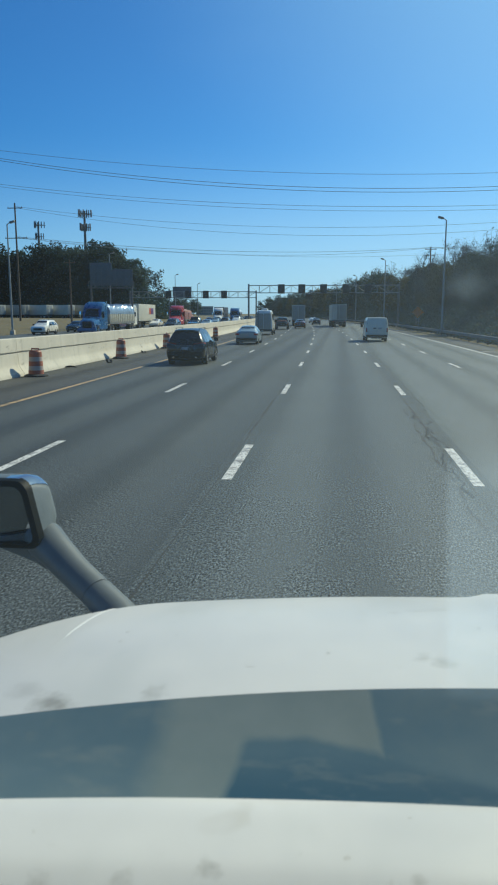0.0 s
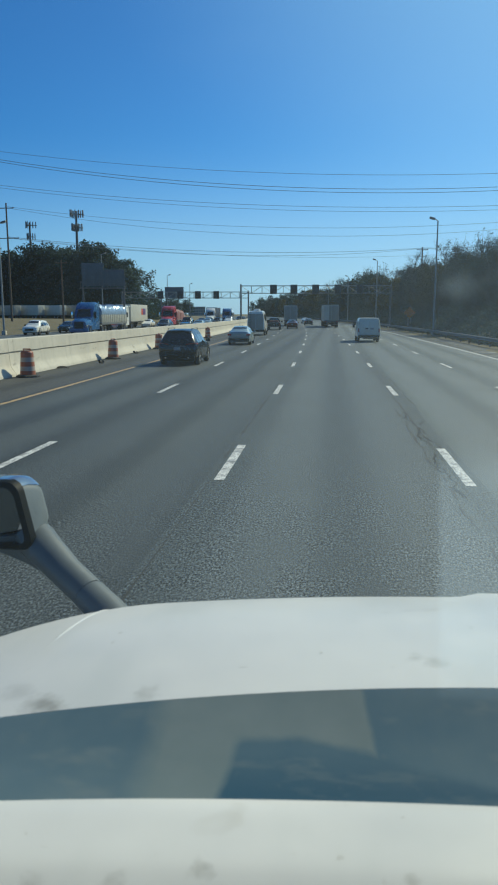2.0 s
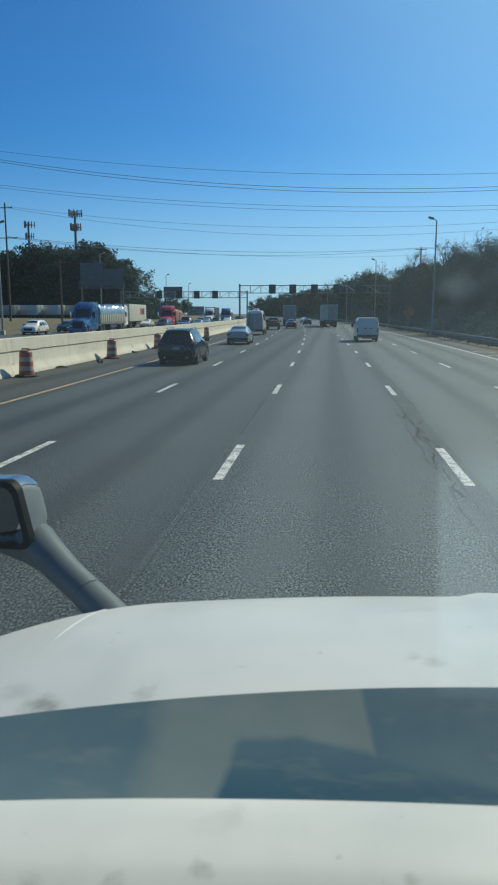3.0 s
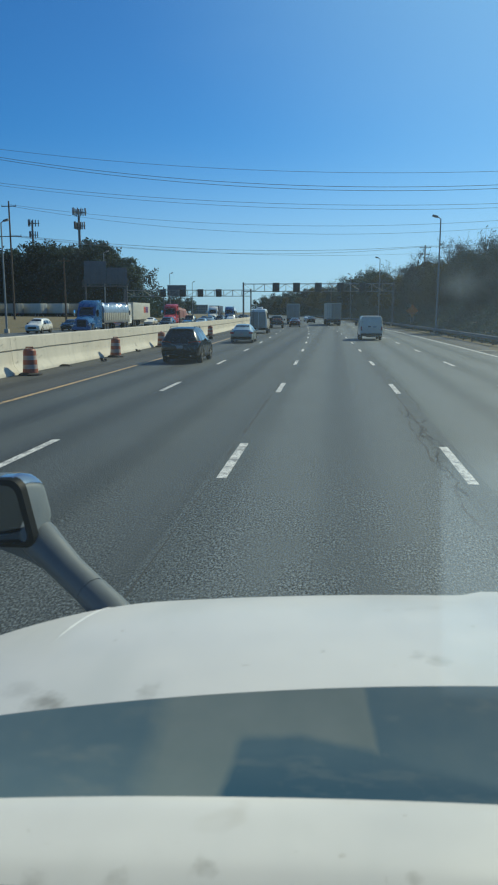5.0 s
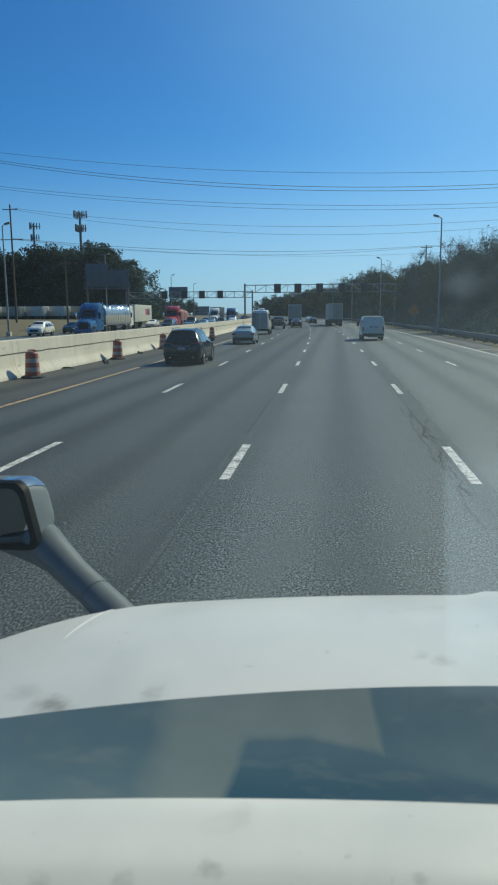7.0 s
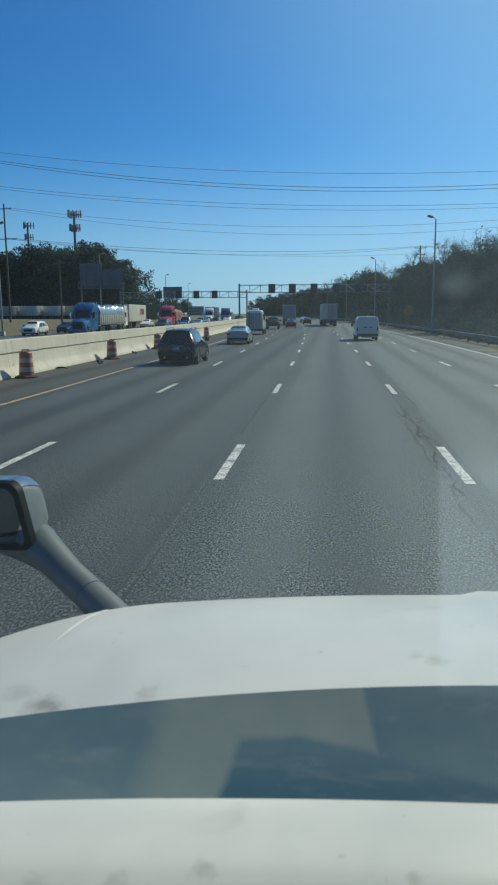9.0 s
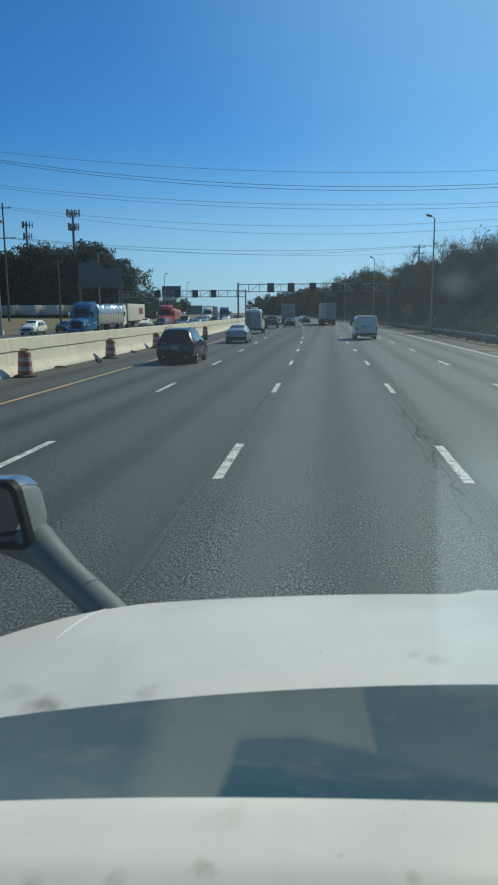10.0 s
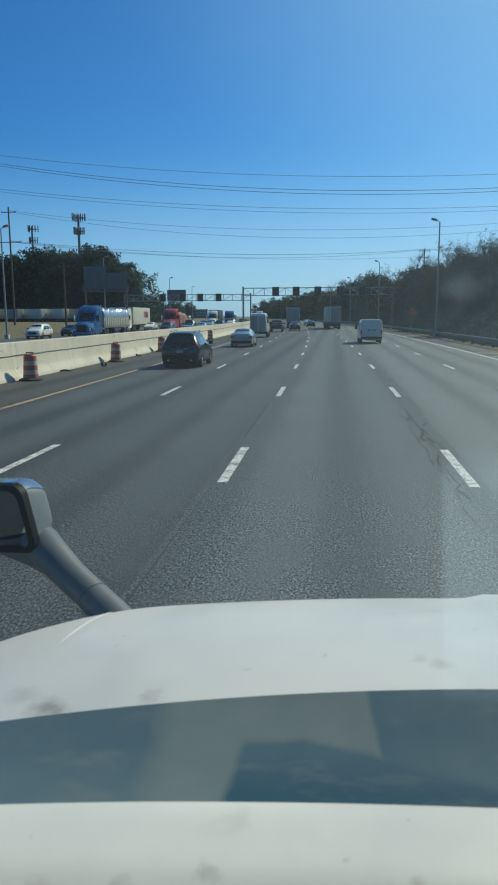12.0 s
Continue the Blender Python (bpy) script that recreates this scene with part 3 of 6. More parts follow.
for k in range(6):
    y = 27.0 + 4.6 * k
    b = bmesh.new()
    grid(b, lambda u, v: Vector((9.62 + 2.2 * u + bend(y), y - 1.3 * u + 0.3 * v, 0.003)), 3, 1)
    tagged(new("hatch_bar", link_mesh("hatch_bar", b, M_WHITELINE, False)), "worn white hatching bar painted on the shoulder", "road marking", "hatching bars", "structure")
for x in (-17.0, -20.7, -24.4, -28.1, -31.8):
    b = bmesh.new()
    for k in range(-2, 28):
        y = 6.0 + PERIOD * k
        vs = [b.verts.new((x + dx + bend(yy), yy, -0.005)) for dx, yy in ((-0.08, y), (0.08, y), (0.08, y + DASH), (-0.08, y + DASH))]
        b.faces.new(vs)
    solid("lane_dashes_opposite", b, M_WHITELINE, "white lane dashes of the opposite carriageway", "road marking", kind="stuff", smooth=False)

# sealed cracks and joints in the lanes
rng = random.Random(5)


def crack(x, y, length, across, width, material=None, wander=0.05, branches=0):
    """A ragged crack that wanders, thins out, breaks off and throws short branches."""
    b = bmesh.new()
    seed = rng.uniform(0, 900)
    lines = [(x, y, length, across, width)]
    for _ in range(branches):
        f = rng.random()
        lines.append((x + across * length * f, y + (1 - abs(across)) * length * f, rng.uniform(0.2, 0.6), rng.choice((-0.6, -0.35, 0.35, 0.6)), width * 0.7))
    for k, (px, py, long, way, wide) in enumerate(lines):
        n = max(6, int(long / 0.14))
        last = None
        for i in range(n + 1):
            f = i / n
            cx = px + way * long * f + wander * (noise.noise((seed + k, long * f * 0.9, 0)) + 0.5 * noise.noise((seed + k, long * f * 4.5, 3)))
            cy = py + (1 - abs(way)) * long * f + abs(way) * wander * noise.noise((seed + k, f * long * 4, 7))
            w = wide * (0.75 + 1.3 * noise.noise((seed + k, long * f * 2.2, 11)) + rng.uniform(-0.3, 0.3))
            if w < wide * 0.12:
                last = None
                continue
            cut_to = Vector((w * (1 - abs(way)), w * abs(way), 0))
            mid = Vector((cx + bend(cy), cy, 0.003))
            row = (b.verts.new(mid - cut_to), b.verts.new(mid + cut_to))
            if last:
                b.faces.new((last[0], last[1], row[1], row[0]))
            last = row
    solid("sealed_crack", b, material or M_TAR, "dark ragged crack in the worn asphalt", "road crack", "road cracks", "structure", smooth=False)


crack(1.86, 10.0, 9, 0.004, 0.024, None, 0.16, 20)
crack(2.02, 11.0, 6.5, 0.01, 0.017, None, 0.2, 12)
crack(2.30, 19.0, 30, 0.004, 0.02, None, 0.12, 14)
crack(1.72, 5.5, 14, 0.0, 0.018, M_JOINT, 0.07, 4)
crack(-1.80, 12.5, 26, 0.0, 0.02, M_JOINT, 0.06, 5)
crack(4.6, 25.0, 5.5, 0.94, 0.03, None, 0.3, 5)
crack(-3.0, 30.0, 2.6, 0.9, 0.03, M_JOINT, 0.3, 3)
for x in LANES:
    jx = x + rng.uniform(-0.16, -0.1)
    for y0 in range(-10, 170, 20):
        b = bmesh.new()
        wide = rng.uniform(0.012, 0.03)
        grid(b, lambda u, v: Vector((jx + (u - 0.5) * wide * (1 + 0.5 * math.sin(9 * v + y0)) + 0.02 * math.sin(3.1 * v + y0) + bend(y0 + 20 * v), y0 + 20 * v, 0.0025)), 1, 24)
        solid("paving_joint", b, M_JOINT, "dark open joint between two paved lanes", "road joint", "paving joints", "structure", smooth=False)
crack(7.1, 14.0, 40, 0.004, 0.014, M_JOINT, 0.15, 8)
crack(6.6, 20.0, 26, -0.02, 0.012, M_JOINT, 0.15, 4)
crack(-9.15, 4.0, 90, 0.0, 0.02, M_JOINT)
crack(-10.9, 4.0, 90, 0.0, 0.03, M_JOINT)


# ---- concrete median barrier, in cast lengths ----
barrier = thing("median_barrier", pose(0, 0, 0), "pale concrete median barrier with scuffs and joints", "barrier", kind="structure")
def barrier_profile(y):
    """The cast face, with a ragged open seam between its two pours."""
    a, c = 0.025 * noise.noise((y * 0.9, 1.0, 0)) + 0.02 * noise.noise((y * 3.7, 4.0, 0)), 0.02 * noise.noise((y * 2.1, 9.0, 0))
    return ((-12.3, -0.05), (-12.3, 0.07), (-12.36, 0.16), (-12.5, 0.36), (-12.535, 0.48), (-12.565, 0.885 + a), (-12.65, 0.895 + a), (-12.65, 0.945 + a + c), (-12.575, 0.96 + a + c),
            (-12.61, 1.45), (-12.635, 1.475), (-12.87, 1.475), (-12.895, 1.45), (-12.93, 0.5), (-13.1, 0.08), (-13.1, -0.05))


def barrier_length(y0, y1):
    b = bmesh.new()
    n = 24 if 0 < y0 < 120 else 6
    loft(b, [[Vector((px + bend(yy), yy, pz)) for px, pz in barrier_profile(yy)] for yy in [y0 + (y1 - y0) * i / n for i in range(n + 1)]])
    return b


y = -161.4
while y < 420:
    long = 14.6
    part("barrier_length", barrier_length(y, y + long - 0.02), M_CONCRETE, barrier)
    y += long


# ---- guardrail on the outer edge ----
def w_rail(y0, y1, x):
    b = bmesh.new()
    prof = ((0.0, 0.42), (-0.05, 0.45), (-0.08, 0.49), (-0.05, 0.53), (-0.02, 0.57), (-0.05, 0.61), (-0.08, 0.65), (-0.05, 0.69), (0.0, 0.72), (0.006, 0.72), (-0.01, 0.57), (0.006, 0.42))
    n = 4
    loft(b, [[Vector((x + px + bend(y0 + (y1 - y0) * i / n), y0 + (y1 - y0) * i / n, pz)) for px, pz in prof] for i in range(n + 1)])
    return b


RAIL_X = 12.15
guardrail = thing("guardrail", pose(0, 0, 0), "galvanised steel guardrail along the outer shoulder", "guardrail", kind="structure")
y = 34.0
while y < 330:
    part("rail", w_rail(y, y + 7.6, RAIL_X), M_RAIL, guardrail)
    for k in range(2):
        py = y + 3.81 * k + 0.6
        b = bmesh.new()
        box(b, RAIL_X + 0.05 + bend(py), RAIL_X + 0.2 + bend(py), py - 0.07, py + 0.07, -0.06, 0.78, 0.01, 1)
        part("post", b, M_WOOD, guardrail)
    y += 7.62


# ---- traffic drums along the barrier ----
def drum_ring(b, z0, z1, r0, r1, n=20):
    loft(b, [[Vector((r * math.cos(2 * math.pi * i / n), r * math.sin(2 * math.pi * i / n), z)) for i in range(n)] for r, z in ((r0, z0), (r1, z1))])


drum = thing("traffic_drum", on_road(-11.75, 28.2), "faded orange and white traffic drum on a rubber base", "traffic drum", "traffic drums")
heights = (0.06, 0.25, 0.42, 0.60, 0.77, 0.96)
for i in range(5):
    b = bmesh.new()
    r0, r1 = 0.30 - 0.012 * i, 0.292 - 0.012 * i
    drum_ring(b, heights[i], heights[i + 1], r0, r1)
    part("orange_band" if i % 2 == 0 else "white_band", b, M_ORANGE if i % 2 == 0 else M_DRUMWHITE, drum)
b = bmesh.new()
drum_ring(b, 0.96, 1.02, 0.235, 0.2)
part("cap", b, M_ORANGE, drum)
b = bmesh.new()
tube(b, (-0.14, 0, 1.0), (-0.14, 0, 1.1), 0.02)
tube(b, (0.14, 0, 1.0), (0.14, 0, 1.1), 0.02)
tube(b, (-0.15, 0, 1.09), (0.15, 0, 1.09), 0.025)
part("handle", b, M_ORANGE, drum)
b = bmesh.new()
loft(b, [[Vector((r * math.cos(2 * math.pi * i / 8 + 0.39), r * math.sin(2 * math.pi * i / 8 + 0.39), z)) for i in range(8)] for r, z in ((0.46, -0.004), (0.46, 0.05), (0.36, 0.1))])
part("rubber_base", b, M_RUBBER, drum)
for i, y in enumerate((40.2, 52.4, 64.6, 77.0)):
    copy_thing(drum, on_road(-11.72 - 0.05 * (i % 2), y) @ pose(0, 0, 0, 0, rng.uniform(-2, 2), rng.uniform(0, 90)))


# ---- the truck that carries the camera ----
TRUCK_X = 0.58
truck = thing("truck", pose(TRUCK_X, 1.6, 0), "white conventional truck hood with a fender mirror", "truck")


def local(p):
    return Vector(p) - Vector((TRUCK_X, 1.6, 0))


def hood_point(u, s, sink=0.0):
    """The hood's skin: u metres from its centre line, s metres ahead of its rear edge."""
    a = abs(u)
    back = 1.262 - 0.085 * u * u
    k = min(1.0, s / 0.7)
    fall = (0.041 * (1 - k) + 0.018 * k) * u * u + 0.40 * max(0.0, a - (1.12 - 0.1 * k)) ** 2 * (0.35 + 0.65 * k)
    ridge = 0.013 * (1 - min(1.0, max(0.0, (a - 0.17) / 0.06)) ** 2) if a < 0.23 else 0.0
    z = 1.806 - fall - 0.28 * max(0.0, s) ** 2.65 + ridge * min(1.0, s * 3) - sink
    return local((TRUCK_X + u, back + s, z))


b = bmesh.new()
thick_grid(b, lambda u, v: hood_point(-1.62 + 3.24 * u, 1.38 * v), 72, 26, 0.005)
part("hood", b, M_HOOD, truck, "white painted hood with dried dirt specks")
b = bmesh.new()
loft(b, [[hood_point(-1.158 - 0.03 * (1 - t) ** 2 + w, 0.12 + 0.60 * t, h) for w, h in ((-0.006, 0.001), (-0.001, 0.001 - 0.0028 * min(1, t * 2.2) * (1 if t < 0.9 else 0.6)), (0.006, 0.001), (0, 0.01))] for t in [i / 18 for i in range(19)]])
part("hood_crease", b, M_HOOD, truck)


def tray_point(x, v, lift=0.0):
    """The cowl between the white panel (v = 0) and the hood's rear edge (v = 1)."""
    d = x - TRUCK_X
    y0, y1 = 0.99 - 0.065 * d * d, 1.2625 - 0.085 * d * d
    z0, z1 = 1.728 - 0.004 * d * d, 1.8058 - 0.041 * d * d
    return local((x, y0 + (y1 - y0) * v, z0 + (z1 - z0) * v - 0.008 * math.sin(math.pi * v) + lift))


def cowl_sheet(x0, x1, n):
    b = bmesh.new()
    thick_grid(b, lambda u, v: tray_point(TRUCK_X + x0 + (x1 - x0) * u, v), n, 8, 0.03)
    return b


# three lengths of one tray; their material carries the painted reflections
part("cowl_tray_left", cowl_sheet(-1.5, -0.925, 10), M_COWL, truck, "dusty blue-black side of the cowl tray, windscreen reflections painted on")
part("cowl_tray", cowl_sheet(-0.925, 0.4, 20), M_COWL, truck, "dusty blue-black plastic cowl tray below the windscreen, reflections painted on")
part("cowl_tray_right", cowl_sheet(0.4, 1.5, 16), M_COWL, truck, "dusty blue-black far end of the cowl tray, windscreen reflections painted on")


def panel_point(u, v):
    x = TRUCK_X - 1.4 + 2.8 * u
    d = x - TRUCK_X
    y0, y1 = 0.842 - 0.05 * d * d, 1.037 - 0.065 * d * d
    return local((x, y0 + (y1 - y0) * v, 1.745 - 0.012 * (2 * v - 1) ** 4 - 0.02 * d * d * 0.2))


b = bmesh.new()
thick_grid(b, panel_point, 40, 8, 0.03)
part("cowl_panel", b, M_HOOD, truck, "white painted cowl panel")
b = bmesh.new()
thick_grid(b, lambda u, v: local((TRUCK_X - 1.4 + 2.8 * u, 0.70 + (0.146 - 0.05 * (2.8 * u - 1.4) ** 2) * v, 1.73)), 24, 2, 0.05)
part("windscreen_seal", b, M_BLACK, truck)

def wheel(parent, x, y, r, w, rim=0.62, material=None, spokes=0):
    """A tyre with a rounded tread and a dished rim, its axle across."""
    b = bmesh.new()
    n = 20
    prof = ((r * rim, -w / 2), (r * 0.92, -w / 2), (r, -w * 0.36), (r, w * 0.36), (r * 0.92, w / 2), (r * rim, w / 2))
    loft(b, [[Vector((x + dx, y + pr * math.cos(2 * math.pi * i / n), r + pr * math.sin(2 * math.pi * i / n))) for i in range(n)] for pr, dx in prof], caps=False)
    tyre = part("tyre", b, M_RUBBER, parent)
    b = bmesh.new()
    prof = ((r * rim, -w * 0.45), (r * rim * 0.92, -w * 0.3), (r * 0.25, -w * 0.36), (r * 0.25, w * 0.36), (r * rim * 0.92, w * 0.3), (r * rim, w * 0.45))
    loft(b, [[Vector((x + dx, y + pr * math.cos(2 * math.pi * i / 14), r + pr * math.sin(2 * math.pi * i / 14))) for i in range(14)] for pr, dx in prof], caps=False)
    bmesh.ops.holes_fill(b, edges=[e for e in b.edges if e.is_boundary and (e.verts[0].co - e.verts[1].co).length < r * 0.2])
    part("rim", b, M_STEELDK if spokes else material or M_RIM, tyre)
    if spokes:
        b = bmesh.new()
        for k in range(spokes):
            turn = Matrix.Translation((x, y, r)) @ Matrix.Rotation(2 * math.pi * k / spokes, 4, "X")
            for tilt in (-7, 7):
                m = turn @ Matrix.Rotation(radians(tilt), 4, "X")
                for side in (-1, 1):
                    box(b, min(side * w * 0.36, side * w * 0.47), max(side * w * 0.36, side * w * 0.47), -r * 0.05, r * 0.05, r * 0.08, r * rim * 1.0, 0.0, 1, m)
        tube(b, (x - w * 0.47, y, r), (x + w * 0.47, y, r), r * 0.15, n=12)
        part("spokes", b, M_RIM, tyre, "bright alloy spokes", smooth=False)
    return tyre


def slab(x0, x1, y0, y1, z0, z1, bev=0.02):
    return box(bmesh.new(), x0, x1, y0, y1, z0, z1, bev, 2)


# the fender mirror on its arm
arm_pts = [Vector(p) for p in ((-0.880, 2.055, 1.805), (-0.852, 2.035, 1.785), (-0.808, 2.0, 1.764), (-0.737, 1.95, 1.725), (-0.659, 1.9, 1.687), (-0.656, 1.898, 1.685), (-0.587, 1.85, 1.653), (-0.538, 1.81, 1.623))]
arm_r = (0.055, 0.060, 0.054, 0.0485, 0.0475, 0.0475, 0.049, 0.054)


def arm_bm(i0, i1, grow=0.0):
    b = bmesh.new()
    loops = []
    for i in range(i0, i1 + 1):
        d = (arm_pts[min(i + 1, len(arm_pts) - 1)] - arm_pts[max(i - 1, 0)]).normalized()
        q = d.to_track_quat("Z", "Y")
        loops.append([local(arm_pts[i] + q @ Vector(((arm_r[i] + grow) * math.cos(k * math.pi / 8), 0.9 * (arm_r[i] + grow) * math.sin(k * math.pi / 8), 0))) for k in range(16)])
    return loft(b, loops)


part("mirror_arm", arm_bm(0, 4), M_GREYP, truck, "grey moulded mirror arm")
part("arm_foot", arm_bm(5, 7, 0.001), M_GREYP, truck)


def housing_loop(y, w0, w1, z0, z1, r=0.05, n=6):
    pts = []
    for cx, cz, a0 in ((w1 - r, z1 - r, 0), (w0 + r, z1 - r, 90), (w0 + r, z0 + r, 180), (w1 - r, z0 + r, 270)):
        for i in range(n):
            a = radians(a0 + 90 * i / (n - 1))
            pts.append(local((cx + r * math.cos(a), y, cz + r * math.sin(a))))
    return pts


TURN_M = Matrix.Translation(local((-0.93, 2.02, 1.887))) @ pose(0, 0, 0, 0, -4, -12) @ Matrix.Translation(-local((-0.95, 2.02, 1.88)))


SLANT = Matrix(((1, 0, -0.17, 0.17 * 1.88), (0, 1, 0, 0), (0, 0, 1, 0), (0, 0, 0, 1)))


def turned(b):
    bmesh.ops.transform(b, matrix=TURN_M @ SLANT, verts=b.verts)
    return b


b = bmesh.new()
shell_rows = ((2.0, -1.112, -0.880, 1.768, 1.972, 0.034), (2.04, -1.11, -0.877, 1.773, 1.974, 0.042), (2.085, -1.1, -0.877, 1.785, 1.97, 0.052), (2.105, -1.09, -0.883, 1.80, 1.96, 0.052), (2.12, -1.07, -0.90, 1.82, 1.945, 0.03))
loft(b, [housing_loop(*row) for row in shell_rows], caps=False)
b.verts.ensure_lookup_table()
b.faces.new(b.verts[-24:])
housing = part("mirror_housing", turned(b), M_SHELL, truck, "pale grey mirror housing")
# a glossy cap over the housing's upper corner
b = bmesh.new()
sheets = []
for proud in (0.0025, -0.004):
    sheets.append([])
    for y, w0, w1, z0, z1, r in shell_rows[:4]:
        arc = []
        for i in range(11):
            if i < 3:
                arc.append(local((w1 - r - 0.035 * (1 - i / 3), y, z1 + proud)))
            else:
                a = radians(90 - 66 * (i - 3) / 7)
                arc.append(local((w1 - r + (r + proud) * math.cos(a), y, z1 - r + (r + proud) * math.sin(a))))
        sheets[-1].append(arc)
loft(b, [over + under[::-1] for over, under in zip(*sheets)])
part("mirror_cap", turned(b), M_CAP, housing, "glossy cap that reflects the sky")
b = bmesh.new()
outer, inner = housing_loop(1.984, -1.11, -0.874, 1.770, 1.970, 0.036), housing_loop(1.980, -1.085, -0.892, 1.783, 1.953, 0.03)
deep = housing_loop(2.035, -1.085, -0.896, 1.785, 1.951, 0.03)
behind = housing_loop(2.008, -1.114, -0.872, 1.766, 1.974, 0.034)
loft(b, [behind, outer, inner, deep], caps=False)
part("mirror_bezel", turned(b), M_BLACK, housing, "black rim round the mirror glass")
# the glass is swung inside its rim, towards the truck's flank behind
b = bmesh.new()
loft(b, [housing_loop(2.030, -1.098, -0.878, 1.775, 1.960, 0.03), housing_loop(2.034, -1.098, -0.878, 1.775, 1.960, 0.03)])
swing = Matrix.Translation(local((-1.0, 2.03, 1.868))) @ pose(0, 0, 0, 4, 0, 19) @ Matrix.Translation(-local((-1.0, 2.03, 1.868)))
bmesh.ops.transform(b, matrix=swing, verts=b.verts)
part("mirror_glass", turned(b), M_MIRROR, housing, "mirror glass that reflects the road behind")
# the bracket that flares from under the housing into the arm
b = bmesh.new()
under = ((-1.13, 1.782), (-1.13, 1.772), (-1.05, 1.771), (-0.985, 1.766), (-0.93, 1.752), (-0.885, 1.728), (-0.845, 1.70), (-0.80, 1.735), (-0.83, 1.79), (-0.87, 1.822), (-0.94, 1.80))
loft(b, [[local((x, y, z + (1.775 - 1.79) * inset)) for x, z in under] for y, inset in ((2.012, 0), (2.03, 0), (2.07, 0))])
bmesh.ops.bevel(b, geom=b.edges[:], offset=0.006, segments=2, affect="EDGES")
part("mirror_bracket", b, M_GREYP, truck)
# windscreen and the plain cab that closes round the camera
b = bmesh.new()
grid(b, lambda u, v: local((TRUCK_X - 1.12 + 2.24 * u, 0.79 - 0.045 * (2 * u - 1) ** 2 - 0.74 * v, 1.735 + 1.22 * v)), 16, 6)
part("windscreen", b, M_PANE, truck, "clear windscreen under a thin dusty film with glare built in")
for s in (-1, 1):
    b = bmesh.new()
    loft(b, [[local((TRUCK_X + s * (1.15 + dx), 0.74 - 0.74 * v + dy, 1.735 + 1.24 * v)) for dx, dy in ((-0.02, 0.0), (0.05, 0.02), (0.06, -0.1), (0.0, -0.12))] for v in (0, 0.25, 0.5, 0.75, 1)])
    part("pillar", b, M_HOOD, truck)
    part("door", slab(s * 1.18 - 0.03, s * 1.18 + 0.03, -1.75, -0.86, 0.95, 2.1, 0.03), M_HOOD, truck)
    part("door_window", slab(s * 1.18 - 0.006, s * 1.18 + 0.006, -1.72, -0.95, 2.1, 2.85, 0.003), M_PANE, truck)
    part("side_wall", slab(s * 1.18 - 0.03, s * 1.18 + 0.03, -3.2, -1.76, 0.95, 3.0, 0.03), M_HOOD, truck)
    part("rear_wheel_arch", slab(s * 1.0 - 0.18, s * 1.0 + 0.18, -4.2, -2.9, 1.08, 1.14, 0.02), M_BLACK, truck)
    wheel(truck, s * 0.98, -3.6, 0.5, 0.5)
part("roof", slab(-1.21, 1.21, -3.25, -1.5, 2.99, 3.07, 0.04), M_HOOD, truck)
part("back_wall", slab(-1.15, 1.15, -3.24, -3.18, 0.95, 2.98, 0.02), M_HOOD, truck)
part("cab_floor", slab(-1.15, 1.15, -3.17, -0.95, 0.92, 0.98, 0.01), M_CABIN, truck)
part("dashboard", slab(-1.12, 1.12, -1.25, -0.95, 1.3, 1.66, 0.06), M_CABIN, truck)
for s in (-0.58, 0.58):
    part("seat", slab(s - 0.26, s + 0.26, -2.35, -1.8, 1.25, 1.5, 0.06), M_CABIN, truck)
    part("seat_back", slab(s - 0.25, s + 0.25, -2.5, -2.35, 1.45, 2.2, 0.06), M_CABIN, truck)
    part("seat_post", slab(s - 0.15, s + 0.15, -2.25, -1.9, 0.98, 1.26, 0.02), M_BLACK, truck)

for s in (-1, 1):
    b = bmesh.new()
    thick_grid(b, lambda u, v: hood_point(s * (1.615 + 0.02 * u), 0.15 + 1.15 * v) + Vector((0, 0, -0.55 * u)), 4, 8, 0.03)
    part("fender", b, M_HOOD, truck)
part("grille", slab(-0.8, 0.8, 0.78, 0.9, 0.6, 1.25, 0.05), M_CHROME, truck)
part("bumper", slab(-1.15, 1.15, 0.85, 1.05, 0.35, 0.65, 0.06), M_HOOD, truck)

# body below the hood, axle and front wheels
b = bmesh.new()
box(b, -0.95, 0.95, -0.75, 0.75, 0.55, 1.42, 0.12, 3)
part("engine_bay", b, M_BLACK, truck)
b = bmesh.new()
box(b, -0.5, -0.38, -4.4, 0.9, 0.6, 0.85, 0.01, 1)
box(b, 0.38, 0.5, -4.4, 0.9, 0.6, 0.85, 0.01, 1)
part("frame_rails", b, M_BLACK, truck)


for sx in (-1.02, 1.02):
    wheel(truck, sx, 0.0, 0.5, 0.3)


# ---- vehicles ----
def lerp_station(st, y):
    for a, c in zip(st, st[1:]):
        if a[0] <= y <= c[0]:
            t = (y - a[0]) / (c[0] - a[0])
            t = t * t * (3 - 2 * t) * 0.5 + t * 0.5
            return tuple(p + (q - p) * t for p, q in zip(a, c))
    return st[0] if y < st[0][0] else st[-1]


def body_loop(s):
    """One cross-section: y, underside, belt, roof, half widths at sill, belt and roof."""
    y, zb, zt, zr, wb, wt, wr = s
    half = [(wb * 0.82, zb), (wb * 0.97, zb + 0.07), (wb, zb + 0.16), (max(wb, wt) + 0.015, zb + (zt - zb) * 0.55), (wt, zt), (wr + (wt - wr) * 0.12, zr - (zr - zt) * 0.18 - 0.01), (wr * 0.9, zr), (wr * 0.5, zr + 0.025)]
    right = [Vector((x, y, z)) for x, z in half]
    return right + [Vector((-p.x, p.y, p.z)) for p in right[::-1]]


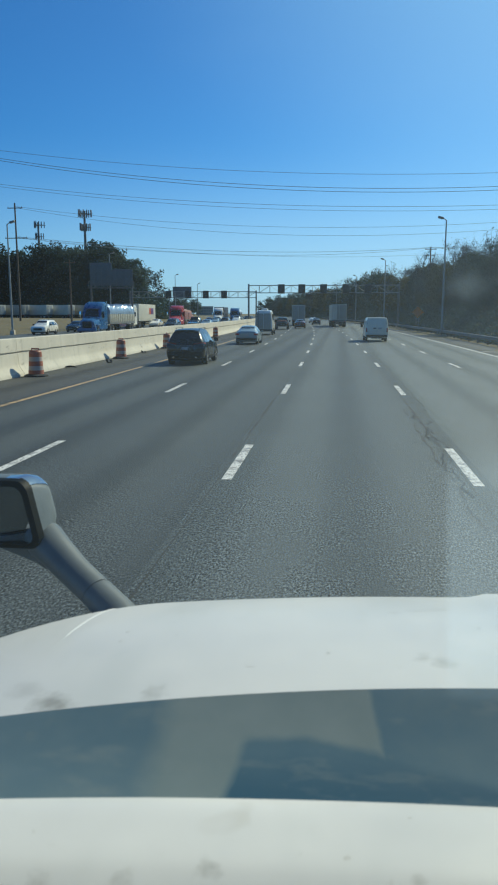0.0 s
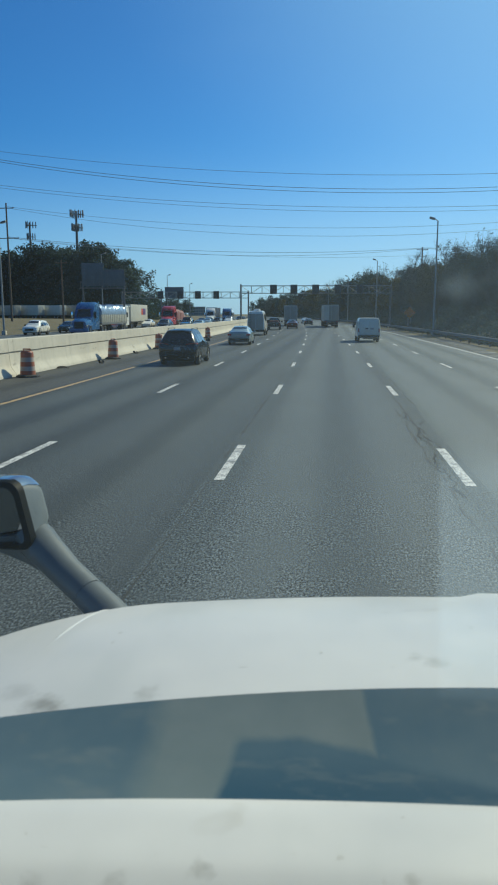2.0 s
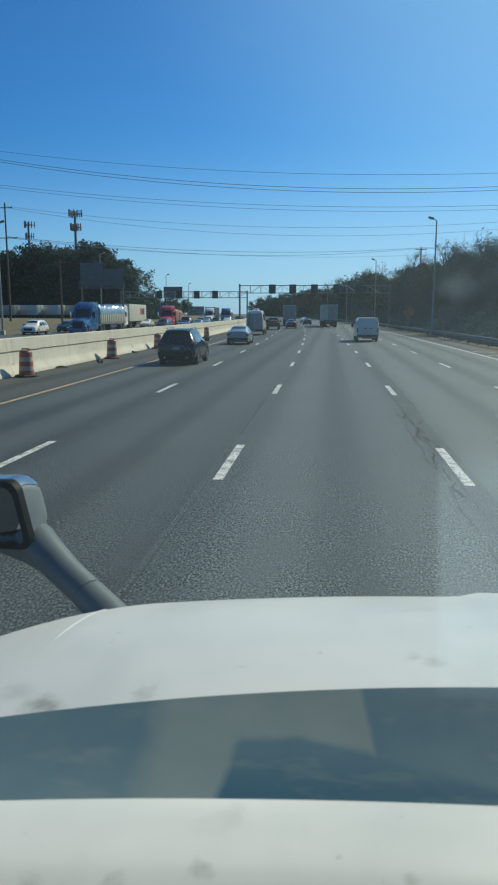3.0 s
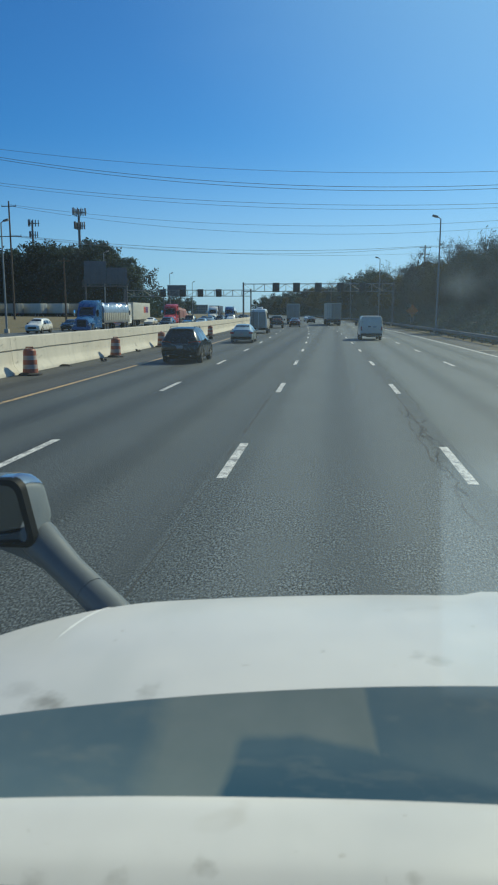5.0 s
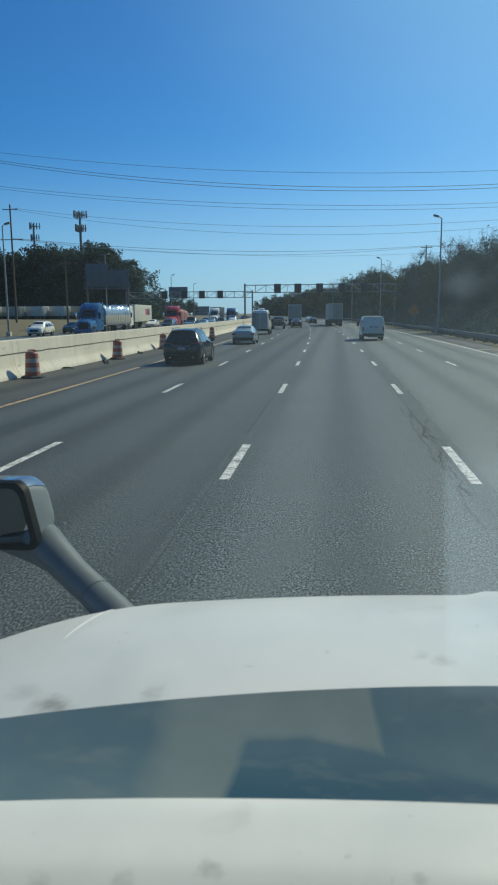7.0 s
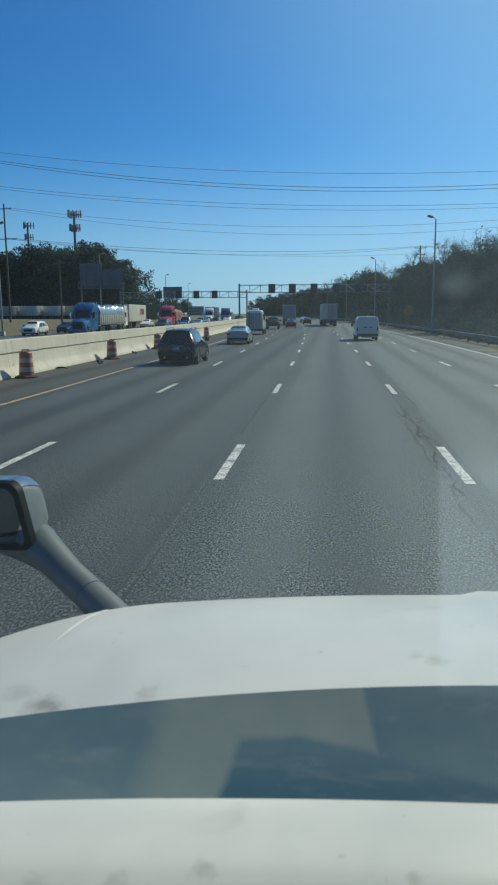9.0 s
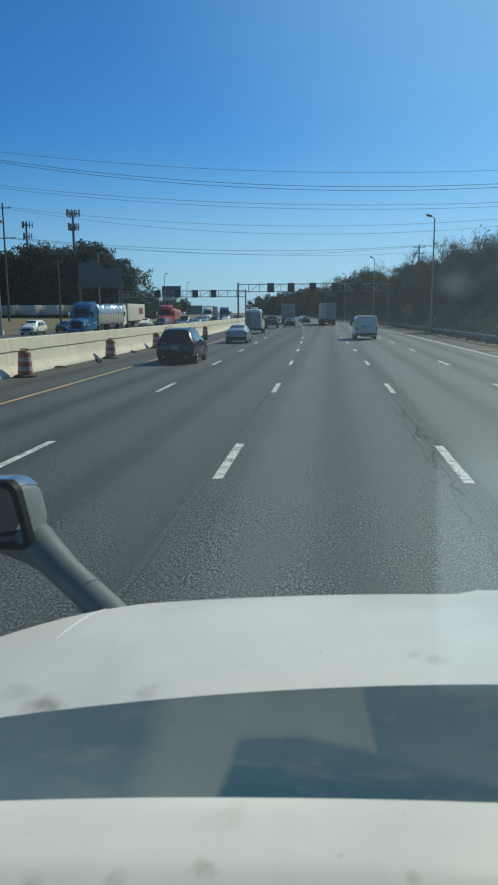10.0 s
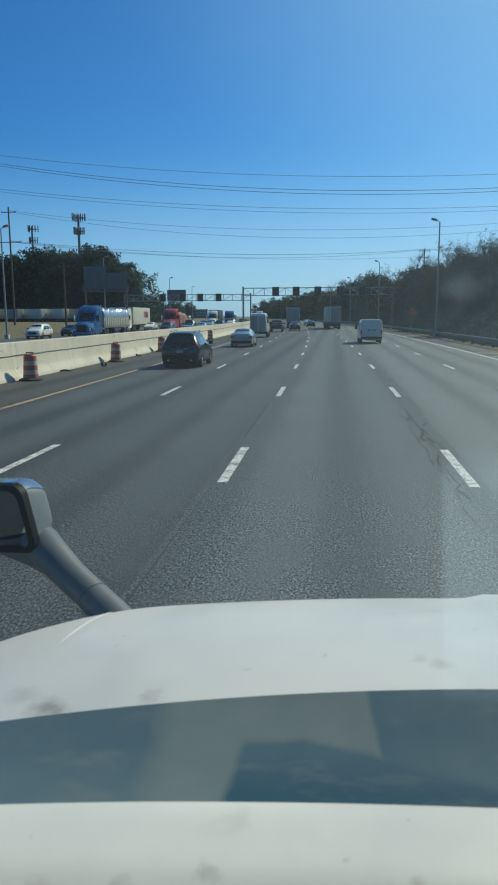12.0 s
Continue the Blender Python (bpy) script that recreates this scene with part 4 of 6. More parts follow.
def car_body(st, ny=34):
    b = bmesh.new()
    y0, y1 = st[0][0], st[-1][0]
    cuts = sorted(set([s[0] for s in st] + [y0 + (y1 - y0) * i / ny for i in range(ny + 1)]))
    loft(b, [body_loop(lerp_station(st, y)) for y in cuts])
    return b


def side_glass(st, ya, yb, side, lo=0.04, hi=0.12, slant_a=0.0, slant_b=0.0):
    """A side window that lies on the body between belt and roof, 6 mm proud."""
    b = bmesh.new()

    def at(u, v):
        y = ya + slant_a * v + (yb + slant_b * v - ya - slant_a * v) * u
        _, zb, zt, zr, wb, wt, wr = lerp_station(st, y)
        z0, z1 = zt + lo, max(zt + lo + 0.03, zr - (zr - zt) * 0.18 - hi)
        z = z0 + (z1 - z0) * v
        k = (z - zt) / max(0.05, zr - (zr - zt) * 0.18 - 0.01 - zt)
        x = wt + (wr + (wt - wr) * 0.12 - wt) * min(1, k) + 0.008
        return Vector((side * x, y, z))
    return grid(b, at, 8, 3)


def top_glass(st, ya, yb, k=0.86):
    """A screen that lies on the sloping roofline between ya and yb."""
    b = bmesh.new()

    def at(u, v):
        y = ya + (yb - ya) * v
        s = lerp_station(st, y)
        x = (2 * u - 1) * s[6] * k
        return Vector((x, y, s[3] + 0.034 - 0.03 * abs(2 * u - 1) ** 3))
    return grid(b, at, 6, 8)


def add_wheels(car, track, axles, r, w=0.22, rim=0.64, material=None, spokes=0):
    for ay in axles:
        for sx in (-track, track):
            wheel(car, sx, ay, r, w, rim, material, spokes)
            b = bmesh.new()
            n = 16
            rr = r * 1.13
            sgn = 1 if sx > 0 else -1
            loft(b, [[Vector((sx + sgn * dx, ay + q * math.cos(math.pi * i / n), r + q * math.sin(math.pi * i / n))) for i in range(n + 1)]
                     for q, dx in ((rr, w * 0.5 - 0.06), (rr, w * 0.5 + 0.012), (rr * 1.06, w * 0.5 + 0.012), (rr * 1.06, w * 0.5 - 0.06))], closed=False)
            part("wheel_arch", b, M_BLACK, car)


def sedan(m, colour, label, group="cars ahead"):
    car = thing("car", m, label, "car", group)
    st = ((-2.4, 0.42, 0.78, 0.92, 0.72, 0.78, 0.66), (-2.3, 0.24, 0.86, 1.03, 0.84, 0.84, 0.70), (-1.75, 0.2, 0.9, 1.10, 0.9, 0.88, 0.66), (-1.0, 0.18, 0.92, 1.40, 0.91, 0.89, 0.60),
          (-0.2, 0.18, 0.92, 1.45, 0.91, 0.9, 0.60), (0.45, 0.18, 0.92, 1.38, 0.91, 0.89, 0.62), (1.25, 0.18, 0.9, 1.0, 0.9, 0.87, 0.70), (2.0, 0.2, 0.8, 0.88, 0.87, 0.82, 0.68), (2.4, 0.34, 0.62, 0.7, 0.72, 0.7, 0.55))
    part("body", car_body(st), colour, car)
    part("rear_window", top_glass(st, -1.62, -1.06), M_GLASS, car, "tinted rear window")
    part("windscreen", top_glass(st, 0.5, 1.12), M_GLASS, car, "tinted windscreen")
    for s in (-1, 1):
        part("side_window", side_glass(st, -1.15, -0.32, s, slant_a=0.25), M_GLASS, car)
        part("side_window", side_glass(st, -0.25, 0.75, s, slant_b=-0.45), M_GLASS, car)
        part("tail_light", slab(s * 0.74 - 0.15, s * 0.74 + 0.15, -2.41, -2.26, 0.74, 0.9, 0.03), M_TAIL, car, "red tail light")
        part("headlight", slab(s * 0.66 - 0.17, s * 0.66 + 0.17, 2.1, 2.38, 0.58, 0.7, 0.03), M_HEAD, car)
        part("side_mirror", slab(s * 1.0 - 0.1, s * 1.0 + 0.1, 0.62, 0.76, 0.92, 1.06, 0.03), colour, car)
    part("rear_bumper", slab(-0.8, 0.8, -2.46, -2.28, 0.34, 0.52, 0.05), M_BLACK, car)
    part("plate", slab(-0.16, 0.16, -2.428, -2.4, 0.66, 0.80, 0.004), M_PLATE, car)
    add_wheels(car, 0.8, (-1.42, 1.42), 0.33)
    return car


def suv(m, colour, label, group="cars ahead", white_plate=True):
    """A rounded crossover: raked hatch under a spoiler, high belt, black cladding and split-spoke wheels."""
    car = thing("car", m, label, "car", group)
    st = ((-2.30, 0.52, 0.80, 0.90, 0.70, 0.74, 0.62), (-2.26, 0.42, 0.92, 1.02, 0.84, 0.84, 0.72), (-2.17, 0.36, 1.00, 1.14, 0.91, 0.90, 0.76), (-2.02, 0.32, 1.04, 1.36, 0.935, 0.92, 0.71), (-1.84, 0.30, 1.05, 1.56, 0.945, 0.93, 0.66),
          (-1.60, 0.28, 1.05, 1.645, 0.95, 0.93, 0.64), (-0.9, 0.27, 1.04, 1.69, 0.945, 0.925, 0.635), (0.0, 0.27, 1.02, 1.69, 0.945, 0.925, 0.635), (0.45, 0.27, 1.01, 1.63, 0.945, 0.925, 0.64), (1.30, 0.27, 1.00, 1.12, 0.945, 0.90, 0.76),
          (1.95, 0.28, 0.93, 1.03, 0.93, 0.87, 0.74), (2.22, 0.33, 0.80, 0.90, 0.86, 0.80, 0.66), (2.32, 0.45, 0.66, 0.74, 0.72, 0.68, 0.55))
    part("body", car_body(st, 46), colour, car)
    part("rear_window", top_glass(st, -2.12, -1.80, 0.92), M_GLASS, car, "tinted raked rear window")
    part("windscreen", top_glass(st, 0.55, 1.22), M_GLASS, car)
    b = bmesh.new()
    thick_grid(b, lambda u, v: Vector(((2 * u - 1) * (0.60 - 0.03 * v), -1.62 - 0.34 * v + 0.07 * (2 * u - 1) ** 2 * v, 1.70 - 0.03 * v - 0.05 * (2 * u - 1) ** 4)), 10, 3, 0.035)
    part("roof_spoiler", b, colour, car)
    part("bumper_cladding", slab(-0.84, 0.84, -2.34, -2.12, 0.33, 0.66, 0.07), M_BLACK, car, "black plastic rear bumper")
    part("underbody", slab(-0.80, 0.80, -2.05, 2.05, 0.20, 0.36, 0.03), M_BLACK, car)
    part("hatch_trim", slab(-0.42, 0.42, -2.305, -2.24, 0.90, 0.95, 0.012), M_STEELDK, car)
    for s in (-1, 1):
        part("side_window", side_glass(st, -1.72, -1.22, s, slant_b=-0.04, slant_a=0.2), M_GLASS, car)
        part("side_window", side_glass(st, -1.12, -0.22, s), M_GLASS, car)
        part("side_window", side_glass(st, -0.15, 0.88, s, slant_b=-0.42), M_GLASS, car)
        b = bmesh.new()
        loft(b, [[Vector((s * x, y, z + dz)) for dz in (0.0, h)] + [Vector((s * (x - 0.05), y + 0.04, z + dz)) for dz in (h, 0.0)] for x, y, z, h in ((0.44, -2.275, 0.985, 0.05), (0.66, -2.25, 0.985, 0.07), (0.82, -2.19, 0.985, 0.10), (0.925, -2.04, 1.0, 0.08), (0.95, -1.85, 1.02, 0.03))])
        part("tail_light", b, M_TAIL, car, "red wrap-round tail light")
        part("headlight", slab(s * 0.70 - 0.16, s * 0.70 + 0.16, 2.02, 2.27, 0.74, 0.85, 0.03), M_HEAD, car)
        part("side_mirror", slab(s * 1.05 - 0.11, s * 1.05 + 0.11, 0.66, 0.83, 1.05, 1.22, 0.05), M_BLACK, car)
        part("roof_rail", tube(tube(tube(bmesh.new(), (s * 0.58, -1.45, 1.745), (s * 0.58, 0.15, 1.755), 0.017), (s * 0.58, -1.45, 1.68), (s * 0.58, -1.45, 1.75), 0.02), (s * 0.58, 0.15, 1.66), (s * 0.58, 0.15, 1.755), 0.02), M_STEELDK, car)
        part("exhaust", tube(bmesh.new(), (s * 0.55, -2.37, 0.38), (s * 0.55, -2.15, 0.38), 0.04), M_CHROME, car)
        part("sill", slab(s * 0.93 - 0.04, s * 0.93 + 0.04, -1.0, 1.0, 0.27, 0.40, 0.02), M_BLACK, car)
        part("door_handle", slab(s * 0.955 - 0.015, s * 0.955 + 0.015, -0.95, -0.75, 0.93, 0.96, 0.008), colour, car)
        part("door_handle", slab(s * 0.955 - 0.015, s * 0.955 + 0.015, 0.0, 0.2, 0.92, 0.95, 0.008), colour, car)
    if white_plate:
        part("plate", slab(-0.16, 0.16, -2.318, -2.27, 0.73, 0.87, 0.004), M_PLATE, car)
    part("grille", slab(-0.5, 0.5, 2.2, 2.36, 0.5, 0.76, 0.03), M_BLACK, car)
    add_wheels(car, 0.84, (-1.37, 1.38), 0.36, 0.235, spokes=5)
    return car


def cargo_van(m, colour, label):
    van = thing("van", m, label, "van", "vehicles ahead")
    st = ((-2.6, 0.42, 1.1, 2.02, 0.93, 0.95, 0.86), (-2.54, 0.36, 1.12, 2.07, 0.97, 0.985, 0.89), (-1.0, 0.36, 1.12, 2.1, 0.97, 0.985, 0.89), (0.9, 0.36, 1.1, 2.06, 0.97, 0.975, 0.87),
          (1.5, 0.36, 1.08, 1.75, 0.96, 0.95, 0.80), (2.1, 0.36, 1.05, 1.2, 0.94, 0.9, 0.78), (2.5, 0.4, 0.85, 0.98, 0.86, 0.84, 0.7))
    part("body", car_body(st), colour, van)
    for s in (-1, 1):
        door = part("rear_door", slab(s * 0.40 - 0.385, s * 0.40 + 0.385, -2.63, -2.58, 0.62, 1.93, 0.025), colour, van)
        part("hinge", slab(s * 0.83 - 0.02, s * 0.83 + 0.02, -2.655, -2.6, 1.55, 1.65, 0.008), M_STEELDK, door)
        part("hinge", slab(s * 0.83 - 0.02, s * 0.83 + 0.02, -2.655, -2.6, 0.85, 0.95, 0.008), M_STEELDK, door)
        part("tail_light", slab(s * 0.88 - 0.05, s * 0.88 + 0.05, -2.64, -2.52, 0.85, 1.2, 0.02), M_TAIL, van, "red tail light")
        part("side_mirror", slab(s * 1.1 - 0.11, s * 1.1 + 0.11, 1.45, 1.6, 1.2, 1.55, 0.04), M_BLACK, van)
        part("side_window", side_glass(st, 0.95, 1.75, s, slant_b=-0.35), M_GLASS, van)
        part("headlight", slab(s * 0.72 - 0.16, s * 0.72 + 0.16, 2.2, 2.46, 0.8, 1.02, 0.03), M_HEAD, van)
    part("door_handle", slab(-0.3, -0.06, -2.66, -2.62, 1.14, 1.22, 0.01), M_BLACK, van)
    part("plate", slab(0.12, 0.42, -2.645, -2.62, 1.1, 1.24, 0.004), M_PLATE, van)
    part("windscreen", top_glass(st, 1.05, 2.0), M_GLASS, van)
    part("rear_bumper", slab(-0.92, 0.92, -2.72, -2.5, 0.42, 0.6, 0.04), M_BLACK, van)
    part("under_tank", slab(-0.45, 0.4, -2.3, -1.6, 0.28, 0.5, 0.05), M_BLACK, van)
    add_wheels(van, 0.84, (-1.55, 1.6), 0.34)
    return van


def camper(m, label):
    rv = thing("camper", m, label, "camper van", "vehicles ahead")
    st = ((-3.3, 0.46, 1.5, 2.58, 0.88, 0.93, 0.72), (-3.22, 0.40, 1.6, 2.70, 0.96, 0.99, 0.78), (-2.0, 0.38, 1.62, 2.78, 0.98, 1.0, 0.79), (0.6, 0.38, 1.6, 2.78, 0.98, 1.0, 0.79), (1.5, 0.38, 1.5, 2.62, 0.98, 0.99, 0.78),
          (2.35, 0.38, 1.32, 1.78, 0.97, 0.94, 0.72), (3.0, 0.40, 1.10, 1.22, 0.94, 0.89, 0.70), (3.35, 0.5, 0.85, 0.95, 0.82, 0.78, 0.6))
    part("body", car_body(st, 40), M_CARWHITE, rv)
    part("windscreen", top_glass(st, 1.62, 2.3), M_GLASS, rv)
    # doors greyer than the white body: shade on the back put into colour
    for s in (-1, 1):
        part("rear_door", slab(s * 0.42 - 0.40, s * 0.42 + 0.40, -3.345, -3.26, 0.70, 2.45, 0.04), M_TRAILERGREY, rv, "rear door coloured grey for its shade")
    b = bmesh.new()
    for x in (-0.86, -0.56):
        tube(b, (x, -3.42, 0.75), (x, -3.42, 2.6), 0.025)
        tube(b, (x, -3.42, 2.58), (x, -3.1, 2.82), 0.025)
    for k in range(6):
        tube(b, (-0.86, -3.42, 0.9 + 0.3 * k), (-0.56, -3.42, 0.9 + 0.3 * k), 0.02)
    part("ladder", b, M_STEELDK, rv, "dark rear ladder")
    part("roof_vent", slab(-0.35, 0.35, -2.0, -1.2, 2.76, 2.97, 0.06), M_CARWHITE, rv)
    part("roof_unit", slab(-0.3, 0.3, -0.4, 0.5, 2.76, 3.02, 0.08), M_CARWHITE, rv)
    part("rear_bumper", slab(-1.0, 1.0, -3.4, -3.15, 0.45, 0.68, 0.04), M_BLACK, rv)
    for s in (-1, 1):
        part("tail_light", slab(s * 0.93 - 0.05, s * 0.93 + 0.05, -3.25, -3.1, 0.8, 1.15, 0.02), M_TAIL, rv, "red tail light")
        part("side_mirror", slab(s * 1.12 - 0.14, s * 1.12 + 0.14, 1.95, 2.1, 1.4, 1.75, 0.03), M_BLACK, rv)
        part("side_window", side_glass(st, -2.4, -0.9, s, 0.05, 0.2), M_GLASS, rv)
        part("side_window", side_glass(st, -0.7, 0.6, s, 0.05, 0.2), M_GLASS, rv)
    add_wheels(rv, 0.92, (-1.9, 2.0), 0.38)
    return rv


def axle_set(parent, ys, r=0.5, w=0.55, track=0.98):
    for ay in ys:
        for s in (-1, 1):
            wheel(parent, s * (track - 0.02), ay, r, w, 0.56)


def box_trailer(parent, y0, y1, material, doors=None, z0=1.15, z1=4.05, half=1.29):
    """A box trailer from its rear y0 to its front y1, with rear frame, doors, bars, skirts and wheels."""
    part("trailer_box", slab(-half, half, y0, y1, z0, z1, 0.03), material, parent)
    b = bmesh.new()
    k = 0
    y = y0 + 0.6
    while y < y1 - 0.2:
        for s in (-1, 1):
            box(b, s * half - 0.012, s * half + 0.012, y - 0.03, y + 0.03, z0 + 0.05, z1 - 0.08)
        y += 0.62
    tagged(part("side_ribs", b, material, parent, smooth=False), kind="stuff")
    for s in (-1, 1):
        d = part("rear_door", slab(s * 0.625 - 0.605, s * 0.625 + 0.605, y0 - 0.04, y0 + 0.02, z0 + 0.14, z1 - 0.12, 0.012), doors or material, parent)
        part("lock_rod", tube(bmesh.new(), (s * 0.35, y0 - 0.07, z0 + 0.1), (s * 0.35, y0 - 0.07, z1 - 0.1), 0.018), M_STEEL, d)
        part("lock_rod", tube(bmesh.new(), (s * 0.8, y0 - 0.07, z0 + 0.1), (s * 0.8, y0 - 0.07, z1 - 0.1), 0.018), M_STEEL, d)
        part("tail_light", slab(s * 1.02 - 0.16, s * 1.02 + 0.16, y0 - 0.05, y0 + 0.05, 0.98, 1.1, 0.01), M_TAIL, parent, "red tail lights")
        part("mud_flap", slab(s * 0.92 - 0.3, s * 0.92 + 0.3, y0 + 0.4, y0 + 0.42, 0.18, 0.95, 0.004), M_BLACK, parent)
    part("rear_frame", slab(-half - 0.005, half + 0.005, y0 - 0.045, y0 + 0.08, z0 - 0.12, z0 + 0.12, 0.01), M_STEELDK, parent)
    part("underride_bar", box(box(box(bmesh.new(), -1.1, 1.1, y0 - 0.03, y0 + 0.07, 0.5, 0.62, 0.01, 1), -0.7, -0.6, y0, y0 + 0.06, 0.6, 1.06), 0.6, 0.7, y0, y0 + 0.06, 0.6, 1.06), M_STEELDK, parent)
    part("chassis", box(bmesh.new(), -0.55, 0.55, y0 + 0.3, y1 - 1.0, z0 - 0.25, z0 - 0.01, 0.02, 1), M_STEELDK, parent)
    axle_set(parent, (y0 + 1.2, y0 + 2.5))


def tractor(parent, y0, material):
    """A conventional tractor whose cab back is at y0 and whose nose points to +y."""
    b = bmesh.new()
    loops = []
    for y, zl, zt, w in ((0.0, 0.7, 3.75, 1.15), (0.3, 0.6, 3.85, 1.2), (1.4, 0.6, 3.76, 1.2), (1.95, 0.6, 3.36, 1.19), (2.35, 0.6, 2.96, 1.18), (2.82, 0.6, 2.06, 1.14), (3.1, 0.6, 1.95, 1.1)):
        loops.append([Vector((x, y0 + y, z)) for x, z in ((w, zl), (w, zt * 0.75), (w * 0.94, zt - 0.15), (w * 0.7, zt), (-w * 0.7, zt), (-w * 0.94, zt - 0.15), (-w, zt * 0.75), (-w, zl))])
    part("cab", loft(b, loops), material, parent)
    b = bmesh.new()
    loops = []
    for y, zl, zt, w in ((2.9, 0.6, 2.0, 1.1), (3.6, 0.55, 1.92, 1.02), (4.4, 0.5, 1.8, 0.95), (4.75, 0.5, 1.6, 0.85)):
        loops.append([Vector((x, y0 + y, z)) for x, z in ((w * 1.1, zl), (w * 1.1, zl + 0.5), (w * 0.95, zt - 0.2), (w * 0.6, zt), (-w * 0.6, zt), (-w * 0.95, zt - 0.2), (-w * 1.1, zl + 0.5), (-w * 1.1, zl))])
    part("hood", loft(b, loops), material, parent)
    b = bmesh.new()
    thick_grid(b, lambda u, v: Vector(((2 * u - 1) * (0.88 - 0.06 * v), y0 + 2.84 - 0.45 * v - 0.03 * (2 * u - 1) ** 4 + 0.02, 2.13 + 0.78 * v - 0.05 * (2 * u - 1) ** 4)), 8, 4, 0.03)
    part("windscreen", b, M_GLASS, parent, "dark raked windscreen")
    part("grille", slab(-0.55, 0.55, y0 + 4.6, y0 + 4.82, 0.75, 1.5, 0.05), M_BLACK, parent, "dark slatted grille")
    for k in range(5):
        part("grille_bar", slab(-0.5, 0.5, y0 + 4.815, y0 + 4.835, 0.86 + 0.13 * k, 0.89 + 0.13 * k, 0.006), M_GRILLE, parent)
    b = bmesh.new()
    thick_grid(b, lambda u, v: Vector(((2 * u - 1) * 0.9, y0 + 2.36 + 0.24 * v - 0.06 * (2 * u - 1) ** 2, 3.02 - 0.06 * v)), 8, 2, 0.03)
    part("sun_visor", b, M_BLACK, parent)
    part("bumper", slab(-1.15, 1.15, y0 + 4.55, y0 + 4.95, 0.35, 0.72, 0.08), material, parent)
    for s in (-1, 1):
        part("headlight", slab(s * 0.85 - 0.18, s * 0.85 + 0.18, y0 + 4.5, y0 + 4.75, 0.85, 1.12, 0.05), M_HEAD, parent)
        part("fender", slab(s * 1.08 - 0.15, s * 1.08 + 0.15, y0 + 3.2, y0 + 4.6, 1.02, 1.2, 0.08), material, parent)
        part("side_window", slab(s * 1.2 - 0.012, s * 1.2 + 0.012, y0 + 1.75, y0 + 2.45, 1.9, 2.65, 0.02), M_GLASS, parent)
        part("side_mirror", slab(s * 1.42 - 0.1, s * 1.42 + 0.1, y0 + 2.55, y0 + 2.7, 1.95, 2.7, 0.04), M_CHROME if s > 0 else M_BLACK, parent)
        part("exhaust_stack", tube(bmesh.new(), (s * 1.05, y0 - 0.15, 0.9), (s * 1.05, y0 - 0.15, 3.9), 0.075), M_CHROME, parent)
        wheel(parent, s * 1.0, y0 + 3.85, 0.5, 0.3, 0.58)
    part("chassis", box(bmesh.new(), -0.45, 0.45, y0 - 3.4, y0 + 4.4, 0.7, 0.95, 0.02, 1), M_STEELDK, parent)
    axle_set(parent, (y0 - 1.2, y0 - 2.5))


def pickup(m, colour, label, group="oncoming traffic"):
    car = thing("pickup", m, label, "pickup truck", group)
    st = ((-2.8, 0.6, 1.05, 1.12, 0.9, 0.92, 0.86), (-2.7, 0.5, 1.12, 1.18, 0.96, 0.96, 0.88), (-1.05, 0.45, 1.14, 1.2, 0.98, 0.97, 0.88), (-1.0, 0.45, 1.14, 1.8, 0.98, 0.96, 0.72), (0.5, 0.45, 1.14, 1.86, 0.98, 0.96, 0.72),
          (1.2, 0.45, 1.14, 1.28, 0.98, 0.95, 0.8), (2.5, 0.45, 1.05, 1.18, 0.98, 0.92, 0.8), (2.8, 0.5, 0.9, 1.0, 0.92, 0.86, 0.76))
    part("body", car_body(st), colour, car)
    part("windscreen", top_glass(st, 0.6, 1.14), M_GLASS, car)
    part("grille", slab(-0.62, 0.62, 2.65, 2.86, 0.68, 1.02, 0.03), M_CHROME, car)
    part("front_bumper", slab(-0.95, 0.95, 2.7, 2.95, 0.42, 0.64, 0.05), M_CHROME, car)
    for s in (-1, 1):
        part("side_window", side_glass(st, -0.9, 0.85, s, slant_b=-0.4), M_GLASS, car)
        part("headlight", slab(s * 0.78 - 0.13, s * 0.78 + 0.13, 2.6, 2.84, 0.74, 1.0, 0.03), M_HEAD, car)
        part("side_mirror", slab(s * 1.14 - 0.12, s * 1.14 + 0.12, 0.8, 0.95, 1.15, 1.4, 0.03), M_BLACK, car)
        part("tail_light", slab(s * 0.9 - 0.05, s * 0.9 + 0.05, -2.84, -2.7, 0.8, 1.1, 0.02), M_TAIL, car)
    part("tailgate", slab(-0.8, 0.8, -2.84, -2.78, 0.62, 1.16, 0.02), colour, car)
    part("rear_bumper", slab(-0.92, 0.92, -2.98, -2.74, 0.48, 0.62, 0.04), M_STEELDK, car)
    part("bed_load", slab(-0.7, 0.7, -2.5, -1.2, 1.05, 1.42, 0.12), M_TARP, car)
    part("rear_window", slab(-0.6, 0.6, -1.08, -1.02, 1.3, 1.68, 0.02), M_GLASS, car)
    add_wheels(car, 0.86, (-1.75, 1.8), 0.4, 0.26)
    return car


# the lanes ahead
sedan(on_road(-6.75, 61.5), M_SILVER, "silver sedan with a tinted rear window in the fast lane")
camper(on_road(-7.35, 88.5), "white high-roofed camper van with a ladder, rear doors greyed for shade")
pickup(on_road(-6.5, 117.0), M_CARBLACK, "black pickup truck with a loaded bed seen from behind", "vehicles ahead")
suv(on_road(-7.15, 37.5), M_CARDARK, "dark blue-grey sport utility car with tinted rear window")
cargo_van(on_road(3.95, 69.0), M_VANWHITE, "white cargo van with closed rear doors")
sedan(on_road(-3.8, 127.0), M_MAROON, "maroon sedan following the box trailer")
